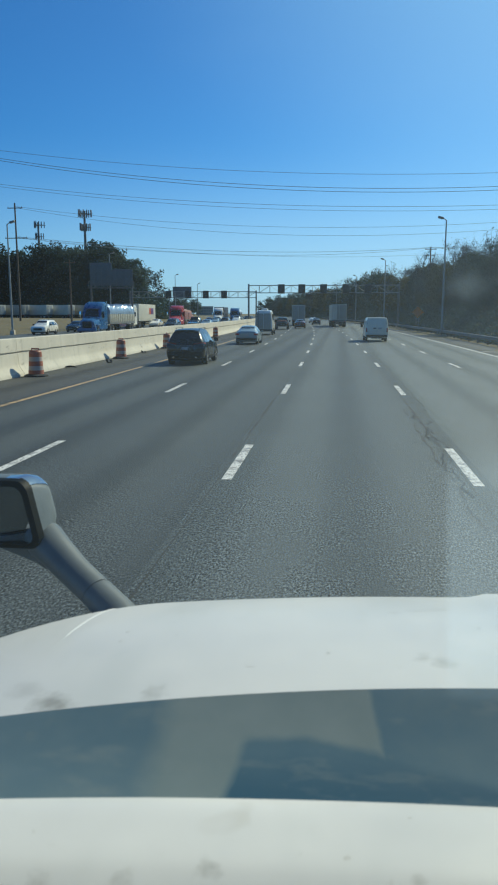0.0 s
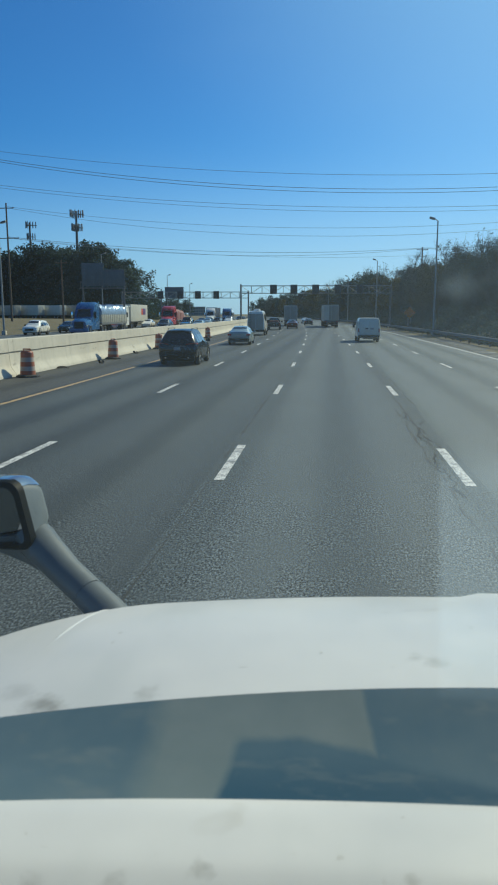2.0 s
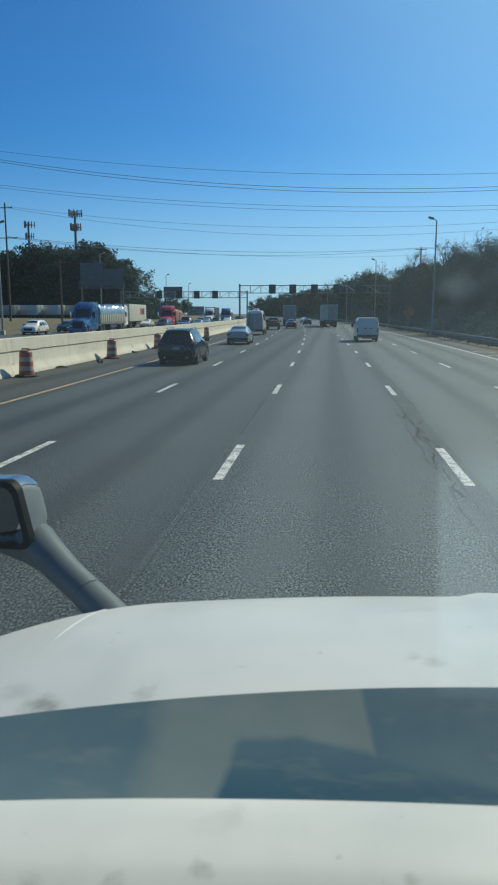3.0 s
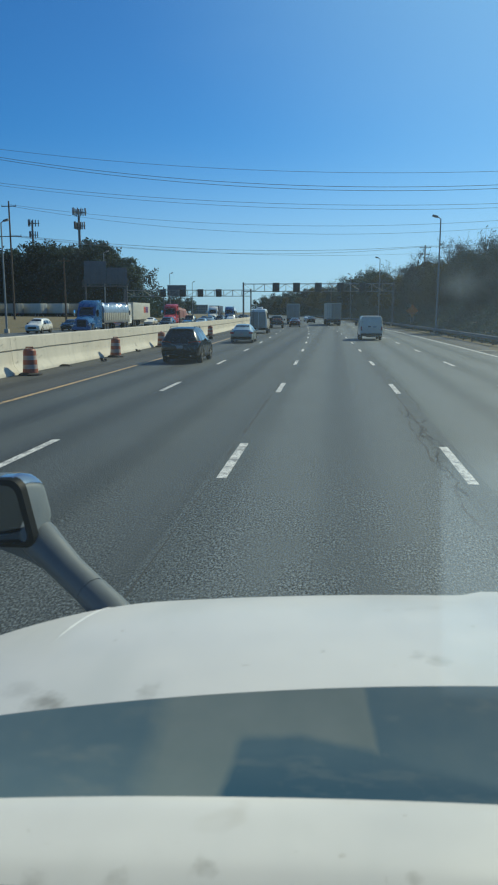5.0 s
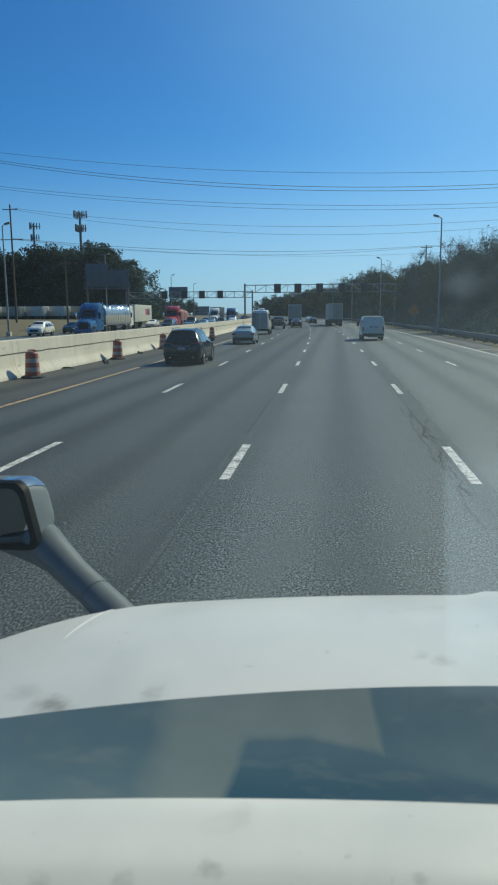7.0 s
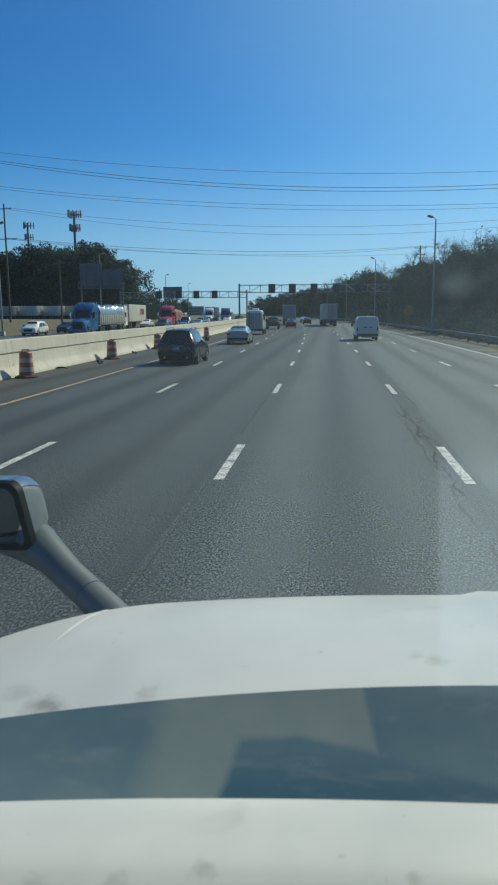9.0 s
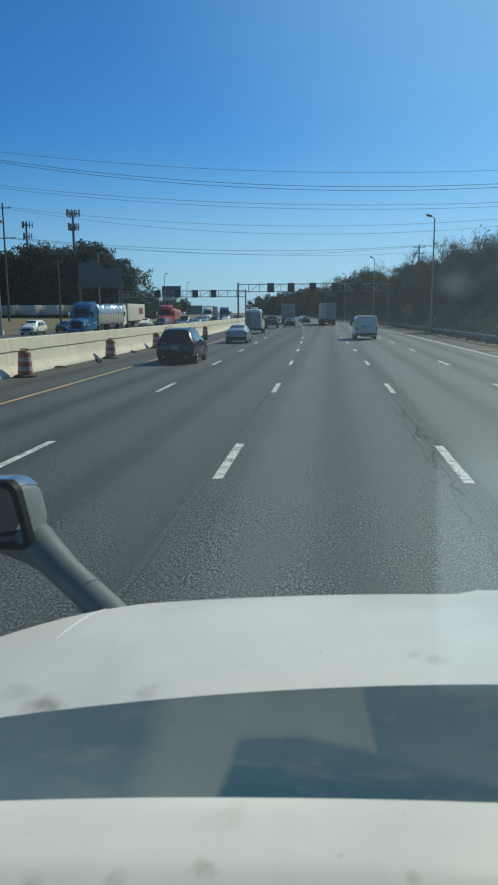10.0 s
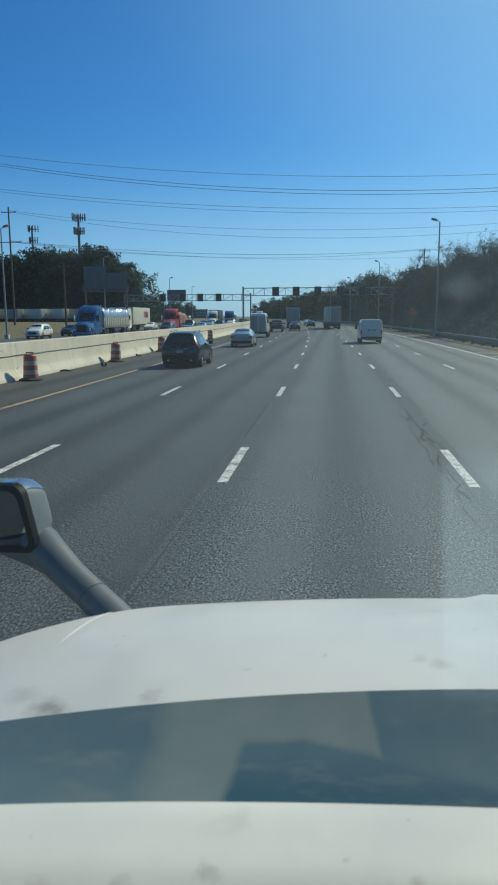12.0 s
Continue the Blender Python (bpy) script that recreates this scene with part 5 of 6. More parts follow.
sedan(on_road(-0.2, 168.0), M_CARBLACK, "black sedan far ahead in the middle lane")
sedan(on_road(-0.1, 196.0), M_CARWHITE, "white sedan far ahead in the middle lane")

semi = thing("semi_truck", on_road(-4.2, 149.0), "semi truck with a pale grey box trailer, rear doors closed", "semi truck", "vehicles ahead")
box_trailer(semi, 0, 14.6, M_TRAILER, M_TRAILERGREY)
tractor(semi, 15.4, M_CARWHITE)
semi = thing("semi_truck", on_road(3.2, 137.0), "semi truck with a weathered white and grey box trailer", "semi truck", "vehicles ahead")
box_trailer(semi, 0, 14.6, M_TRAILER, M_TRAILERGREY)
b = bmesh.new()
box(b, -1.2, -0.45, -0.062, -0.045, 1.35, 3.9, 0.004, 1)
part("pale_door_panel", b, M_TRAILER, semi, "pale panel on the rear door")
tractor(semi, 15.4, M_CARDARK)

# the opposite carriageway
semi = thing("semi_truck", on_road(-28.2, 104.0, away=False), "blue semi truck pulling a trailer under shiny blue sheeting", "semi truck", "oncoming traffic")
tractor(semi, 14.0, M_CARBLUE)
part("trailer_deck", slab(-1.28, 1.28, 0, 13.4, 1.1, 1.4, 0.04), M_STEELDK, semi)
b = bmesh.new()
loops = []
for i in range(41):
    y = 0.1 + 13.0 * i / 40
    h = 3.45 + 0.2 * math.sin(i * 1.9) * (1 if i % 3 else 0.2)
    loops.append([Vector(((1.24 + 0.06 * math.sin(i * 2.3 + 3 * a)) * math.copysign(abs(math.cos(a)) ** 0.5, math.cos(a)), y, 2.35 + (h + 0.1 * math.sin(4 * a + i) - 2.35) * abs(math.sin(a)) ** 0.7)) for a in [math.pi * k / 12 for k in range(13)]])
part("sheeting", loft(b, loops), M_SHEET, semi, "shiny rippled blue and silver sheeting")
part("trailer_side", slab(-1.26, 1.26, 0.05, 13.3, 1.4, 2.36, 0.02), M_TRAILERGREY, semi)
for k in range(14):
    for s in (-1, 1):
        part("stake", slab(s * 1.27 - 0.02, s * 1.27 + 0.02, 0.4 + 0.95 * k, 0.48 + 0.95 * k, 1.35, 2.4, 0.006), M_STEELDK, semi)
axle_set(semi, (1.2, 2.5))

semi = thing("semi_truck", on_road(-26.0, 148.0, away=False), "red semi truck hauling a flatbed load under dark tarpaulin", "semi truck", "oncoming traffic")
tractor(semi, 14.0, M_CARRED)
part("flatbed", slab(-1.28, 1.28, 0, 13.4, 1.15, 1.42, 0.04), M_STEELDK, semi)
for k, (y0, y1, h) in enumerate(((0.6, 3.4, 2.3), (3.9, 8.2, 3.1), (8.6, 12.6, 3.3))):
    b = bmesh.new()
    thick_grid(b, lambda u, v: Vector(((2 * u - 1) * 1.12, y0 + (y1 - y0) * v, h - 0.5 * abs(2 * u - 1) ** 4 + 0.1 * math.sin(9 * v + k) * math.cos(5 * u))), 10, 10, h - 1.45)
    part("tarped_load", b, M_TARP, semi, "lumpy load under dark red tarpaulin")
axle_set(semi, (1.2, 2.5))

semi = thing("semi_truck", on_road(-32.6, 140.0, away=False), "white semi truck with a white box trailer and coloured bars", "semi truck", "oncoming traffic")
box_trailer(semi, 0, 14.6, M_TRAILER)
tractor(semi, 15.4, M_CARWHITE)
M_PURPLE = plain("purple_marking", (0.10, 0.04, 0.20), 0.5)
M_MARKRED = plain("orange_red_marking", (0.55, 0.09, 0.03), 0.5)
for s in (-1, 1):
    for k, mm in enumerate((M_PURPLE, M_PURPLE, M_PURPLE, M_MARKRED, M_MARKRED)):
        part("marking_bar", slab(s * 1.31 - 0.01, s * 1.31 + 0.01, 2.0 + 0.8 * k, 2.6 + 0.8 * k, 2.3, 3.4, 0.004), mm, semi)

semi = thing("semi_truck", on_road(-24.2, 205.0, away=False), "white semi truck with a dark blue box trailer", "semi truck", "oncoming traffic")
box_trailer(semi, 0, 14.6, M_TRAILERBLUE)
tractor(semi, 15.4, M_CARWHITE)
semi = thing("semi_truck", on_road(-20.6, 212.0, away=False), "white tank truck with a rounded silver tank", "semi truck", "oncoming traffic")
tractor(semi, 14.0, M_CARBLUE)
b = bmesh.new()
loft(b, [[Vector((r * math.cos(2 * math.pi * i / 20), y, 2.4 + r * math.sin(2 * math.pi * i / 20))) for i in range(20)] for y, r in ((0.0, 0.7), (0.35, 1.15), (1.0, 1.25), (12.0, 1.25), (12.8, 1.15), (13.1, 0.7))])
part("tank", b, M_RIM, semi, "rounded silver tank")
axle_set(semi, (1.2, 2.5))

suv(on_road(-33.6, 86.0, away=False), M_CARWHITE, "white sport utility car coming the other way", "oncoming traffic")
pickup(on_road(-33.4, 108.0, away=False), M_CARWHITE, "white pickup truck with a chrome grille")
sedan(on_road(-33.5, 98.0, away=False), M_CARDARK, "dark sedan behind a white sport utility car", "oncoming traffic")
suv(on_road(-22.4, 109.0, away=False), M_CARBLACK, "black sport utility car beside a blue semi truck", "oncoming traffic")
sedan(on_road(-18.9, 121.0, away=False), M_SILVER, "silver sedan next to the median barrier", "oncoming traffic")
sedan(on_road(-30.0, 134.0, away=False), M_CARWHITE, "white sedan in the opposite lanes", "oncoming traffic")
pickup(on_road(-22.3, 131.0, away=False), M_CARDARK, "dark pickup truck in the opposite lanes")
suv(on_road(-18.9, 150.0, away=False), M_CARBLACK, "black sport utility car coming the other way", "oncoming traffic")
sedan(on_road(-22.6, 166.0, away=False), M_SILVER, "silver sedan in the opposite lanes", "oncoming traffic")
pickup(on_road(-18.8, 178.0, away=False), M_CARWHITE, "white pickup truck behind a black car")
sedan(on_road(-26.4, 188.0, away=False), M_MAROON, "maroon sedan in the opposite lanes", "oncoming traffic")
suv(on_road(-18.9, 232.0, away=False), M_CARDARK, "dark sport utility car far down the opposite lanes", "oncoming traffic")
sedan(on_road(-22.4, 250.0, away=False), M_CARWHITE, "white sedan far down the opposite lanes", "oncoming traffic")
sedan(on_road(-18.7, 275.0, away=False), M_CARBLACK, "black sedan far down the opposite lanes", "oncoming traffic")


# ---- gantries, signs, lamp posts, towers, wires ----
def truss(b, p, q, h, d, bays, r=0.06):
    """A box truss between two points: four chords, verticals and diagonals."""
    p, q = Vector(p), Vector(q)
    off = ((0, -d / 2, 0), (0, d / 2, 0), (0, -d / 2, h), (0, d / 2, h))
    for o in off:
        tube(b, p + Vector(o), q + Vector(o), r, n=6)
    for i in range(bays + 1):
        a = p.lerp(q, i / bays)
        for s in (-d / 2, d / 2):
            tube(b, a + Vector((0, s, 0)), a + Vector((0, s, h)), r * 0.6, n=5)
            if i < bays:
                c = p.lerp(q, (i + 1) / bays)
                lo, hi = (0, h) if i % 2 else (h, 0)
                tube(b, a + Vector((0, s, lo)), c + Vector((0, s, hi)), r * 0.35, n=5)
        tube(b, a + Vector((0, -d / 2, h)), a + Vector((0, d / 2, h)), r * 0.5, n=5)
        tube(b, a + Vector((0, -d / 2, 0)), a + Vector((0, d / 2, 0)), r * 0.5, n=5)
    return b


def gantry(y, x0, x1, z0, z1, signs, label, size=1.08):
    g = thing("gantry", on_road(0, y), label, "sign gantry", "sign gantries")
    for x in (x0, x1):
        b = bmesh.new()
        for s in (-0.5, 0.5):
            tube(b, (x, s, -0.05), (x, s, z1 + 0.25), 0.13, 0.11, 10)
        for k in range(6):
            za, zc = 0.4 + (z1 - 0.4) * k / 6, 0.4 + (z1 - 0.4) * (k + 1) / 6
            tube(b, (x, -0.5 if k % 2 else 0.5, za), (x, 0.5 if k % 2 else -0.5, zc), 0.04, n=6)
        part("upright", b, M_STEELDK, g)
        part("footing", slab(x - 0.4, x + 0.4, -0.9, 0.9, -0.06, 0.5, 0.03), M_CONCRETE, g)
    part("truss", truss(bmesh.new(), (x0, 0, z0), (x1, 0, z0), z1 - z0, 1.0, 14), M_STEEL, g, "galvanised steel truss", smooth=False)
    for x in signs:
        s = part("lane_sign", slab(x - size / 2, x + size / 2, -0.85, -0.6, z0 - 0.12, z1 + 0.12, 0.02), M_SIGNFACE, g, "dark square lane control sign")
        part("sign_frame", box(box(box(box(bmesh.new(), x - size / 2 - 0.04, x + size / 2 + 0.04, -0.88, -0.84, z1 + 0.1, z1 + 0.16), x - size / 2 - 0.04, x + size / 2 + 0.04, -0.88, -0.84, z0 - 0.16, z0 - 0.1), x - size / 2 - 0.06, x - size / 2, -0.88, -0.84, z0 - 0.1, z1 + 0.1), x + size / 2, x + size / 2 + 0.06, -0.88, -0.84, z0 - 0.1, z1 + 0.1), M_STEELDK, s)
    return g


gantry(131.0, -12.75, 12.9, 5.95, 7.2, (-7.1, -3.6, 0.1, 3.9, 7.6), "steel truss gantry over the lanes with dark lane signs")
gantry(153.0, -38.5, -12.75, 5.6, 6.8, (-30.5, -26.5, -22.9, -19.2), "steel truss gantry over the opposite lanes with lane signs")


def tilted(b, h):
    bmesh.ops.rotate(b, cent=(-0.3, 0, h + 0.2), matrix=Matrix.Rotation(radians(16), 3, "Y"), verts=b.verts)
    return b


def lamp_post(m, h=12.6):
    p = thing("street_lamp", m, "tall grey street lamp with a short arm", "street lamp", "street lamps")
    part("pole", tube(bmesh.new(), (0, 0, -0.15), (0, 0, h), 0.13, 0.07, 12), M_STEEL, p)
    b = bmesh.new()
    tube(b, (0, 0, h - 0.05), (-0.15, 0, h + 0.1), 0.06, 0.05, 8)
    tube(b, (-0.15, 0, h + 0.1), (-0.5, 0, h + 0.24), 0.05, 0.04, 8)
    part("arm", b, M_STEEL, p)
    head = part("lamp_head", tilted(slab(-0.95, -0.3, -0.17, 0.17, h + 0.08, h + 0.3, 0.06), h), M_STEELDK, p)
    part("lens", tilted(slab(-0.88, -0.45, -0.12, 0.12, h + 0.05, h + 0.1, 0.02), h), M_HEAD, head)
    part("base", slab(-0.25, 0.25, -0.25, 0.25, -0.2, 0.35, 0.04), M_CONCRETE, p)
    return p


post = lamp_post(on_road(12.9, 88.0, 0.1))
for y in (152.0, 216.0, 280.0):
    copy_thing(post, on_road(12.75, y, 0.1))
for y in (86.0, 131.0, 205.0, 265.0):
    copy_thing(post, on_road(-37.6, y, 0.1) @ pose(0, 0, 0, 0, 0, 180))


def sign_back(m, label):
    s = thing("highway_sign", m, label, "highway sign")
    for x in (-3.6, 2.9):
        part("post", tube(bmesh.new(), (x, 0.25, -2.5), (x, 0.25, 9.2), 0.17, 0.15, 12), M_STEELDK, s)
    part("sign_board", slab(-3.7, -0.2, -0.04, 0.04, 6.6, 10.2, 0.02), M_SIGNBACK, s, "bare grey back of a sign board")
    part("sign_board", slab(-0.15, 3.1, -0.04, 0.04, 6.6, 9.2, 0.02), M_SIGNBACK, s, "bare grey back of a sign board")
    b = bmesh.new()
    for x in (-3.0, -1.9, -0.9, 0.4, 1.4, 2.5):
        box(b, x - 0.05, x + 0.05, -0.14, -0.04, 6.3, 9.3)
    tagged(part("stiffeners", b, M_STEELDK, s), kind="stuff")
    part("truss", truss(bmesh.new(), (-4.0, 0.3, 6.4), (3.2, 0.3, 6.4), 0.9, 0.5, 6, 0.05), M_STEELDK, s, smooth=False)
    part("walkway", slab(-4.0, 3.2, -0.9, 0.0, 6.2, 6.28, 0.01), M_STEELDK, s)
    return s


sign_back(pose(-36.2, 118, 0.2, 0, 0, 8), "grey backs of two joined highway sign boards")


def billboard(m):
    s = thing("billboard", m, "dark billboard on steel legs above parked trailers", "billboard")
    part("board", slab(-7.5, 7.5, -0.25, 0.25, 8.0, 12.4, 0.04), M_CARDARK, s, "dark blue board")
    b = bmesh.new()
    for k, w in enumerate((0.9, 0.7, 1.0, 0.6, 0.8)):
        x = -5.6 + 2.2 * k
        box(b, x - w, x + w, -0.29, -0.25, 9.6, 11.2)
    tagged(part("lettering_bars", b, M_SIGNBACK, s, "illegible pale bars"), kind="stuff")
    for x in (-5.5, 0, 5.5):
        part("leg", tube(bmesh.new(), (x, 0.2, -0.6), (x, 0.2, 8.2), 0.3, 0.26, 10), M_STEELDK, s)
    part("catwalk", slab(-7.6, 7.6, -1.1, -0.2, 7.8, 7.9, 0.02), M_STEELDK, s)
    return s


billboard(pose(-108, 258, 1.0, 0, 0, 18))


def cell_tower(m, h, mono=False):
    t = thing("cell_tower", m, "tall grey cell tower with two antenna rings", "cell tower", "cell towers")
    part("mast", tube(bmesh.new(), (0, 0, -1.0), (0, 0, h), 0.75, 0.4, 12), M_STEELDK, t)
    for z, k in ((h - 1.2, 1.0), (h - 6.2, 0.8)):
        b = bmesh.new()
        for i in range(3):
            a0, a1 = 2 * math.pi * i / 3, 2 * math.pi * (i + 1) / 3
            p, q = (3.15 * k * math.cos(a0), 3.15 * k * math.sin(a0), z), (3.15 * k * math.cos(a1), 3.15 * k * math.sin(a1), z)
            tube(b, p, q, 0.1, n=6)
            tube(b, (0, 0, z), p, 0.09, n=6)
        part("platform", b, M_STEELDK, t)
        for i in range(3):
            a0, a1 = 2 * math.pi * i / 3, 2 * math.pi * (i + 1) / 3
            for f in (0.12, 0.38, 0.62, 0.88):
                x, y = 3.2 * k * (math.cos(a0) * (1 - f) + math.cos(a1) * f), 3.2 * k * (math.sin(a0) * (1 - f) + math.sin(a1) * f)
                part("antenna", slab(x - 0.17, x + 0.17, y - 0.14, y + 0.14, z - 1.2, z + 1.5, 0.04), M_SIGNBACK, t)
    return t


cell_tower(pose(-98, 285, 0.5), 40.5)
cell_tower(pose(-135, 330, 0.5, 0, 0, 25), 42.0)


def utility_pole(m, h, arms):
    p = thing("utility_pole", m, "tall weathered wooden utility pole with crossarms", "utility pole", "utility poles")
    part("pole", tube(bmesh.new(), (0, 0, -1.5), (0, 0, h), 0.24, 0.15, 10), M_WOOD, p)
    for z, w in arms:
        arm_ob = part("crossarm", slab(-w, w, -0.07, 0.07, z - 0.08, z + 0.08, 0.01), M_WOOD, p)
        for x in (-w + 0.15, 0.0 if w > 1.2 else -w * 0.4, w - 0.15):
            part("insulator", tube(bmesh.new(), (x, 0, z + 0.08), (x, 0, z + 0.32), 0.07, 0.04, 8), M_SIGNBACK, arm_ob)
    return p


utility_pole(pose(-67.0, 152.0, 0.8), 24.0, ((23.0, 1.6), (17.0, 2.4)))
utility_pole(pose(-58.0, 158.0, 0.8), 13.0, ((12.4, 1.3),))
utility_pole(pose(22.0, 196.0, 1.3), 17.6, ((17.0, 1.4), (15.4, 1.2)))
utility_pole(pose(-75.0, 105.0, 0.6), 29.0, ((28.5, 2.5), (23.8, 2.5)))
utility_pole(pose(80.0, 104.0, 1.8), 24.5, ((22.5, 2.5), (18.8, 2.5)))
utility_pole(pose(75.0, 150.0, 1.8), 23.0, ((21.6, 2.0), (19.6, 2.0)))


def wire(p, q, sag, r):
    b = bmesh.new()
    p, q = Vector(p), Vector(q)
    pts = []
    for i in range(41):
        t = i / 40
        c = p.lerp(q, t)
        c.z -= 4 * sag * t * (1 - t)
        pts.append(c)
    n, r = 5, r * 1.1
    loft(b, [[c + Vector((0, r * math.cos(2 * math.pi * k / n), r * math.sin(2 * math.pi * k / n))) for k in range(n)] for c in pts])
    return solid("power_line", b, M_WIRE, "thin dark power line sagging across the highway", "power line", "power lines")


for k, (za, zb, sag, r) in enumerate(((29.4, 24.6, 6.5, 0.022), (29.4, 24.6, 8.2, 0.03), (29.4, 24.6, 8.6, 0.03), (24.7, 20.9, 6.2, 0.022), (24.7, 20.9, 6.7, 0.02))):
    wire((-75, 104.0 + 0.5 * k, za), (80, 103.0 + 0.5 * k, zb), sag, r)
    wire((-220, 108.0 + 0.5 * k, za + 1), (-75, 104.0 + 0.5 * k, za), sag, r)
for k, (za, zb, sag, r) in enumerate(((24.1, 23.7, 5.0, 0.025), (23.9, 23.7, 6.4, 0.025))):
    wire((-67, 151.5 + 0.5 * k, za), (75, 150 + 0.5 * k, zb), sag, r)
for k, (za, zb, sag, r) in enumerate(((18.1, 18.7, 2.0, 0.035), (17.9, 18.6, 2.6, 0.03), (18.0, 17.0, 1.9, 0.022))):
    wire((-67, 151.8 + 0.3 * k, za), (22, 195.5 + 0.3 * k, zb), sag, r)
    wire((22, 195.5 + 0.3 * k, zb), (75, 150 + 0.3 * k, 21.5), sag, r)


def cantilever_sign(m):
    s = thing("overhead_sign", m, "dark overhead sign board on a single cantilever post", "highway sign")
    part("post", tube(bmesh.new(), (0, 0, -0.3), (0, 0, 8.6), 0.2, 0.16, 12), M_STEELDK, s)
    part("arm", truss(bmesh.new(), (0, 0, 7.0), (5.6, 0, 7.0), 1.1, 0.5, 5, 0.05), M_STEELDK, s, smooth=False)
    part("sign_board", slab(1.0, 5.8, -0.42, -0.34, 6.4, 9.0, 0.02), M_SIGNBACK, s, "bare grey board")
    part("sign_frame", box(box(bmesh.new(), 0.95, 5.85, -0.45, -0.33, 8.98, 9.06), 0.95, 5.85, -0.45, -0.33, 6.34, 6.42), M_STEELDK, s)
    part("footing", slab(-0.5, 0.5, -0.5, 0.5, -0.4, 0.35, 0.04), M_CONCRETE, s)
    return s


cantilever_sign(on_road(-37.0, 190.0, 0.1))

M_WARN = plain("orange_sign_face", (0.62, 0.16, 0.02), 0.5, 0, 0.12, 3, 30)
warning = thing("warning_sign", on_road(13.4, 112.0, 0.1), "orange diamond roadworks sign at the wood's edge", "road sign")
b = bmesh.new()
box(b, -0.6, 0.6, -0.02, 0.02, -0.6, 0.6, 0.008, 1)
bmesh.ops.rotate(b, cent=(0, 0, 0), matrix=Matrix.Rotation(radians(45), 3, "Y"), verts=b.verts)
bmesh.ops.translate(b, vec=(0, 0, 2.5), verts=b.verts)
part("sign_face", b, M_WARN, warning)
for x in (-0.18, 0.18):
    part("post", slab(x - 0.04, x + 0.04, 0.02, 0.09, -0.4, 2.9, 0.008), M_STEEL, warning)
marker = thing("object_marker", on_road(12.0, 33.6, 0.0), "yellow and black striped marker at the guardrail's end", "road sign")
part("panel", slab(-0.15, 0.15, -0.02, 0.0, 0.35, 1.2, 0.006), plain("yellow_marker", (0.55, 0.36, 0.03), 0.5), marker)
for k in range(4):
    b = box(bmesh.new(), -0.15, 0.15, -0.026, -0.018, 0.43 + 0.2 * k, 0.52 + 0.2 * k)
    part("black_stripe", b, M_BLACK, marker)
part("post", slab(-0.03, 0.03, 0.0, 0.06, -0.1, 1.1, 0.006), M_STEEL, marker)

# scraps of tyre along the foot of the median barrier
rs = random.Random(77)
for x, y in ((-11.95, 24.5), (-12.05, 33.0), (-11.9, 46.0), (-12.0, 58.5), (-11.3, 36.5), (-12.05, 70.0)):
    b = bmesh.new()
    long, hump = rs.uniform(0.3, 0.6), rs.uniform(0.06, 0.16)
    thick_grid(b, lambda u, v: Vector(((u - 0.5) * 0.2 + 0.05 * math.sin(7 * v), (v - 0.5) * long, 0.035 + hump * math.sin(math.pi * v) * (0.6 + 0.4 * math.cos(5 * u)))), 4, 8, 0.03)
    solid("tyre_scrap", b, M_RUBBER, "curled black scrap of tyre tread on the shoulder", "tyre scrap", "tyre scraps", m=on_road(x, y) @ pose(0, 0, 0, 0, 0, rs.uniform(0, 180)))

# a red dump trailer behind the white pickup
M_DUMPRED = plain("red_trailer_paint", (0.42, 0.025, 0.035), 0.45, 0, 0.15, 1.5, 20)
dump = thing("dump_trailer", on_road(-33.4, 115.2, away=False), "red steel dump trailer behind a white pickup", "trailer", "oncoming traffic")
part("bin", box(box(box(box(bmesh.new(), -1.0, -0.94, -2.2, 2.2, 0.75, 2.45), 0.94, 1.0, -2.2, 2.2, 0.75, 2.45), -0.94, 0.94, -2.2, -2.14, 0.75, 2.45), -0.94, 0.94, 2.14, 2.2, 0.75, 2.45), M_DUMPRED, dump, smooth=False)
part("bed_floor", slab(-1.0, 1.0, -2.2, 2.2, 0.66, 0.75, 0.01), M_STEELDK, dump)
for k in range(6):
    for s in (-1, 1):
        part("rib", slab(s * 1.02 - 0.03, s * 1.02 + 0.03, -2.1 + 0.82 * k - 0.04, -2.1 + 0.82 * k + 0.04, 0.75, 2.42, 0.008), M_DUMPRED, dump)
part("drawbar", slab(-0.06, 0.06, 2.1, 4.2, 0.5, 0.62, 0.01), M_STEELDK, dump)
add_wheels(dump, 0.9, (-0.5, 0.5), 0.36)

# a pale office block far down the road
office = thing("office_building", pose(-178, 980, -0.2, 0, 0, 10), "pale office block far down the highway", "office building")
part("wall", slab(-11, 11, -8, 8, -0.5, 11.2, 0.1), M_TRAILERGREY, office)
part("roof", slab(-11.4, 11.4, -8.4, 8.4, 11.2, 11.9, 0.1), M_STEEL, office)
for row in range(3):
    for col in range(7):
        part("window", slab(-9.9 + 3.1 * col, -7.9 + 3.1 * col, -8.08, -7.9, 1.6 + 3.3 * row, 3.6 + 3.3 * row, 0.02), M_SIGNBACK, office)

# parked trailers and low sheds beyond the opposite lanes
for k in range(11):
    x, y = -140 + 6.8 * k, 214 + 1.0 * k
    t = thing("parked_trailer", pose(x, y, 0.9, 0, 0, 62 + 3 * math.sin(k * 2.1)), "parked white box trailer behind the highway", "trailer", "parked trailers")
    box_trailer(t, -6, 6, M_TRAILER if k % 3 else M_TRAILERGREY)
    part("landing_leg", box(box(bmesh.new(), -0.7, -0.55, 4.0, 4.15, -0.1, 1.1), 0.55, 0.7, 4.0, 4.15, -0.1, 1.1), M_STEELDK, t)
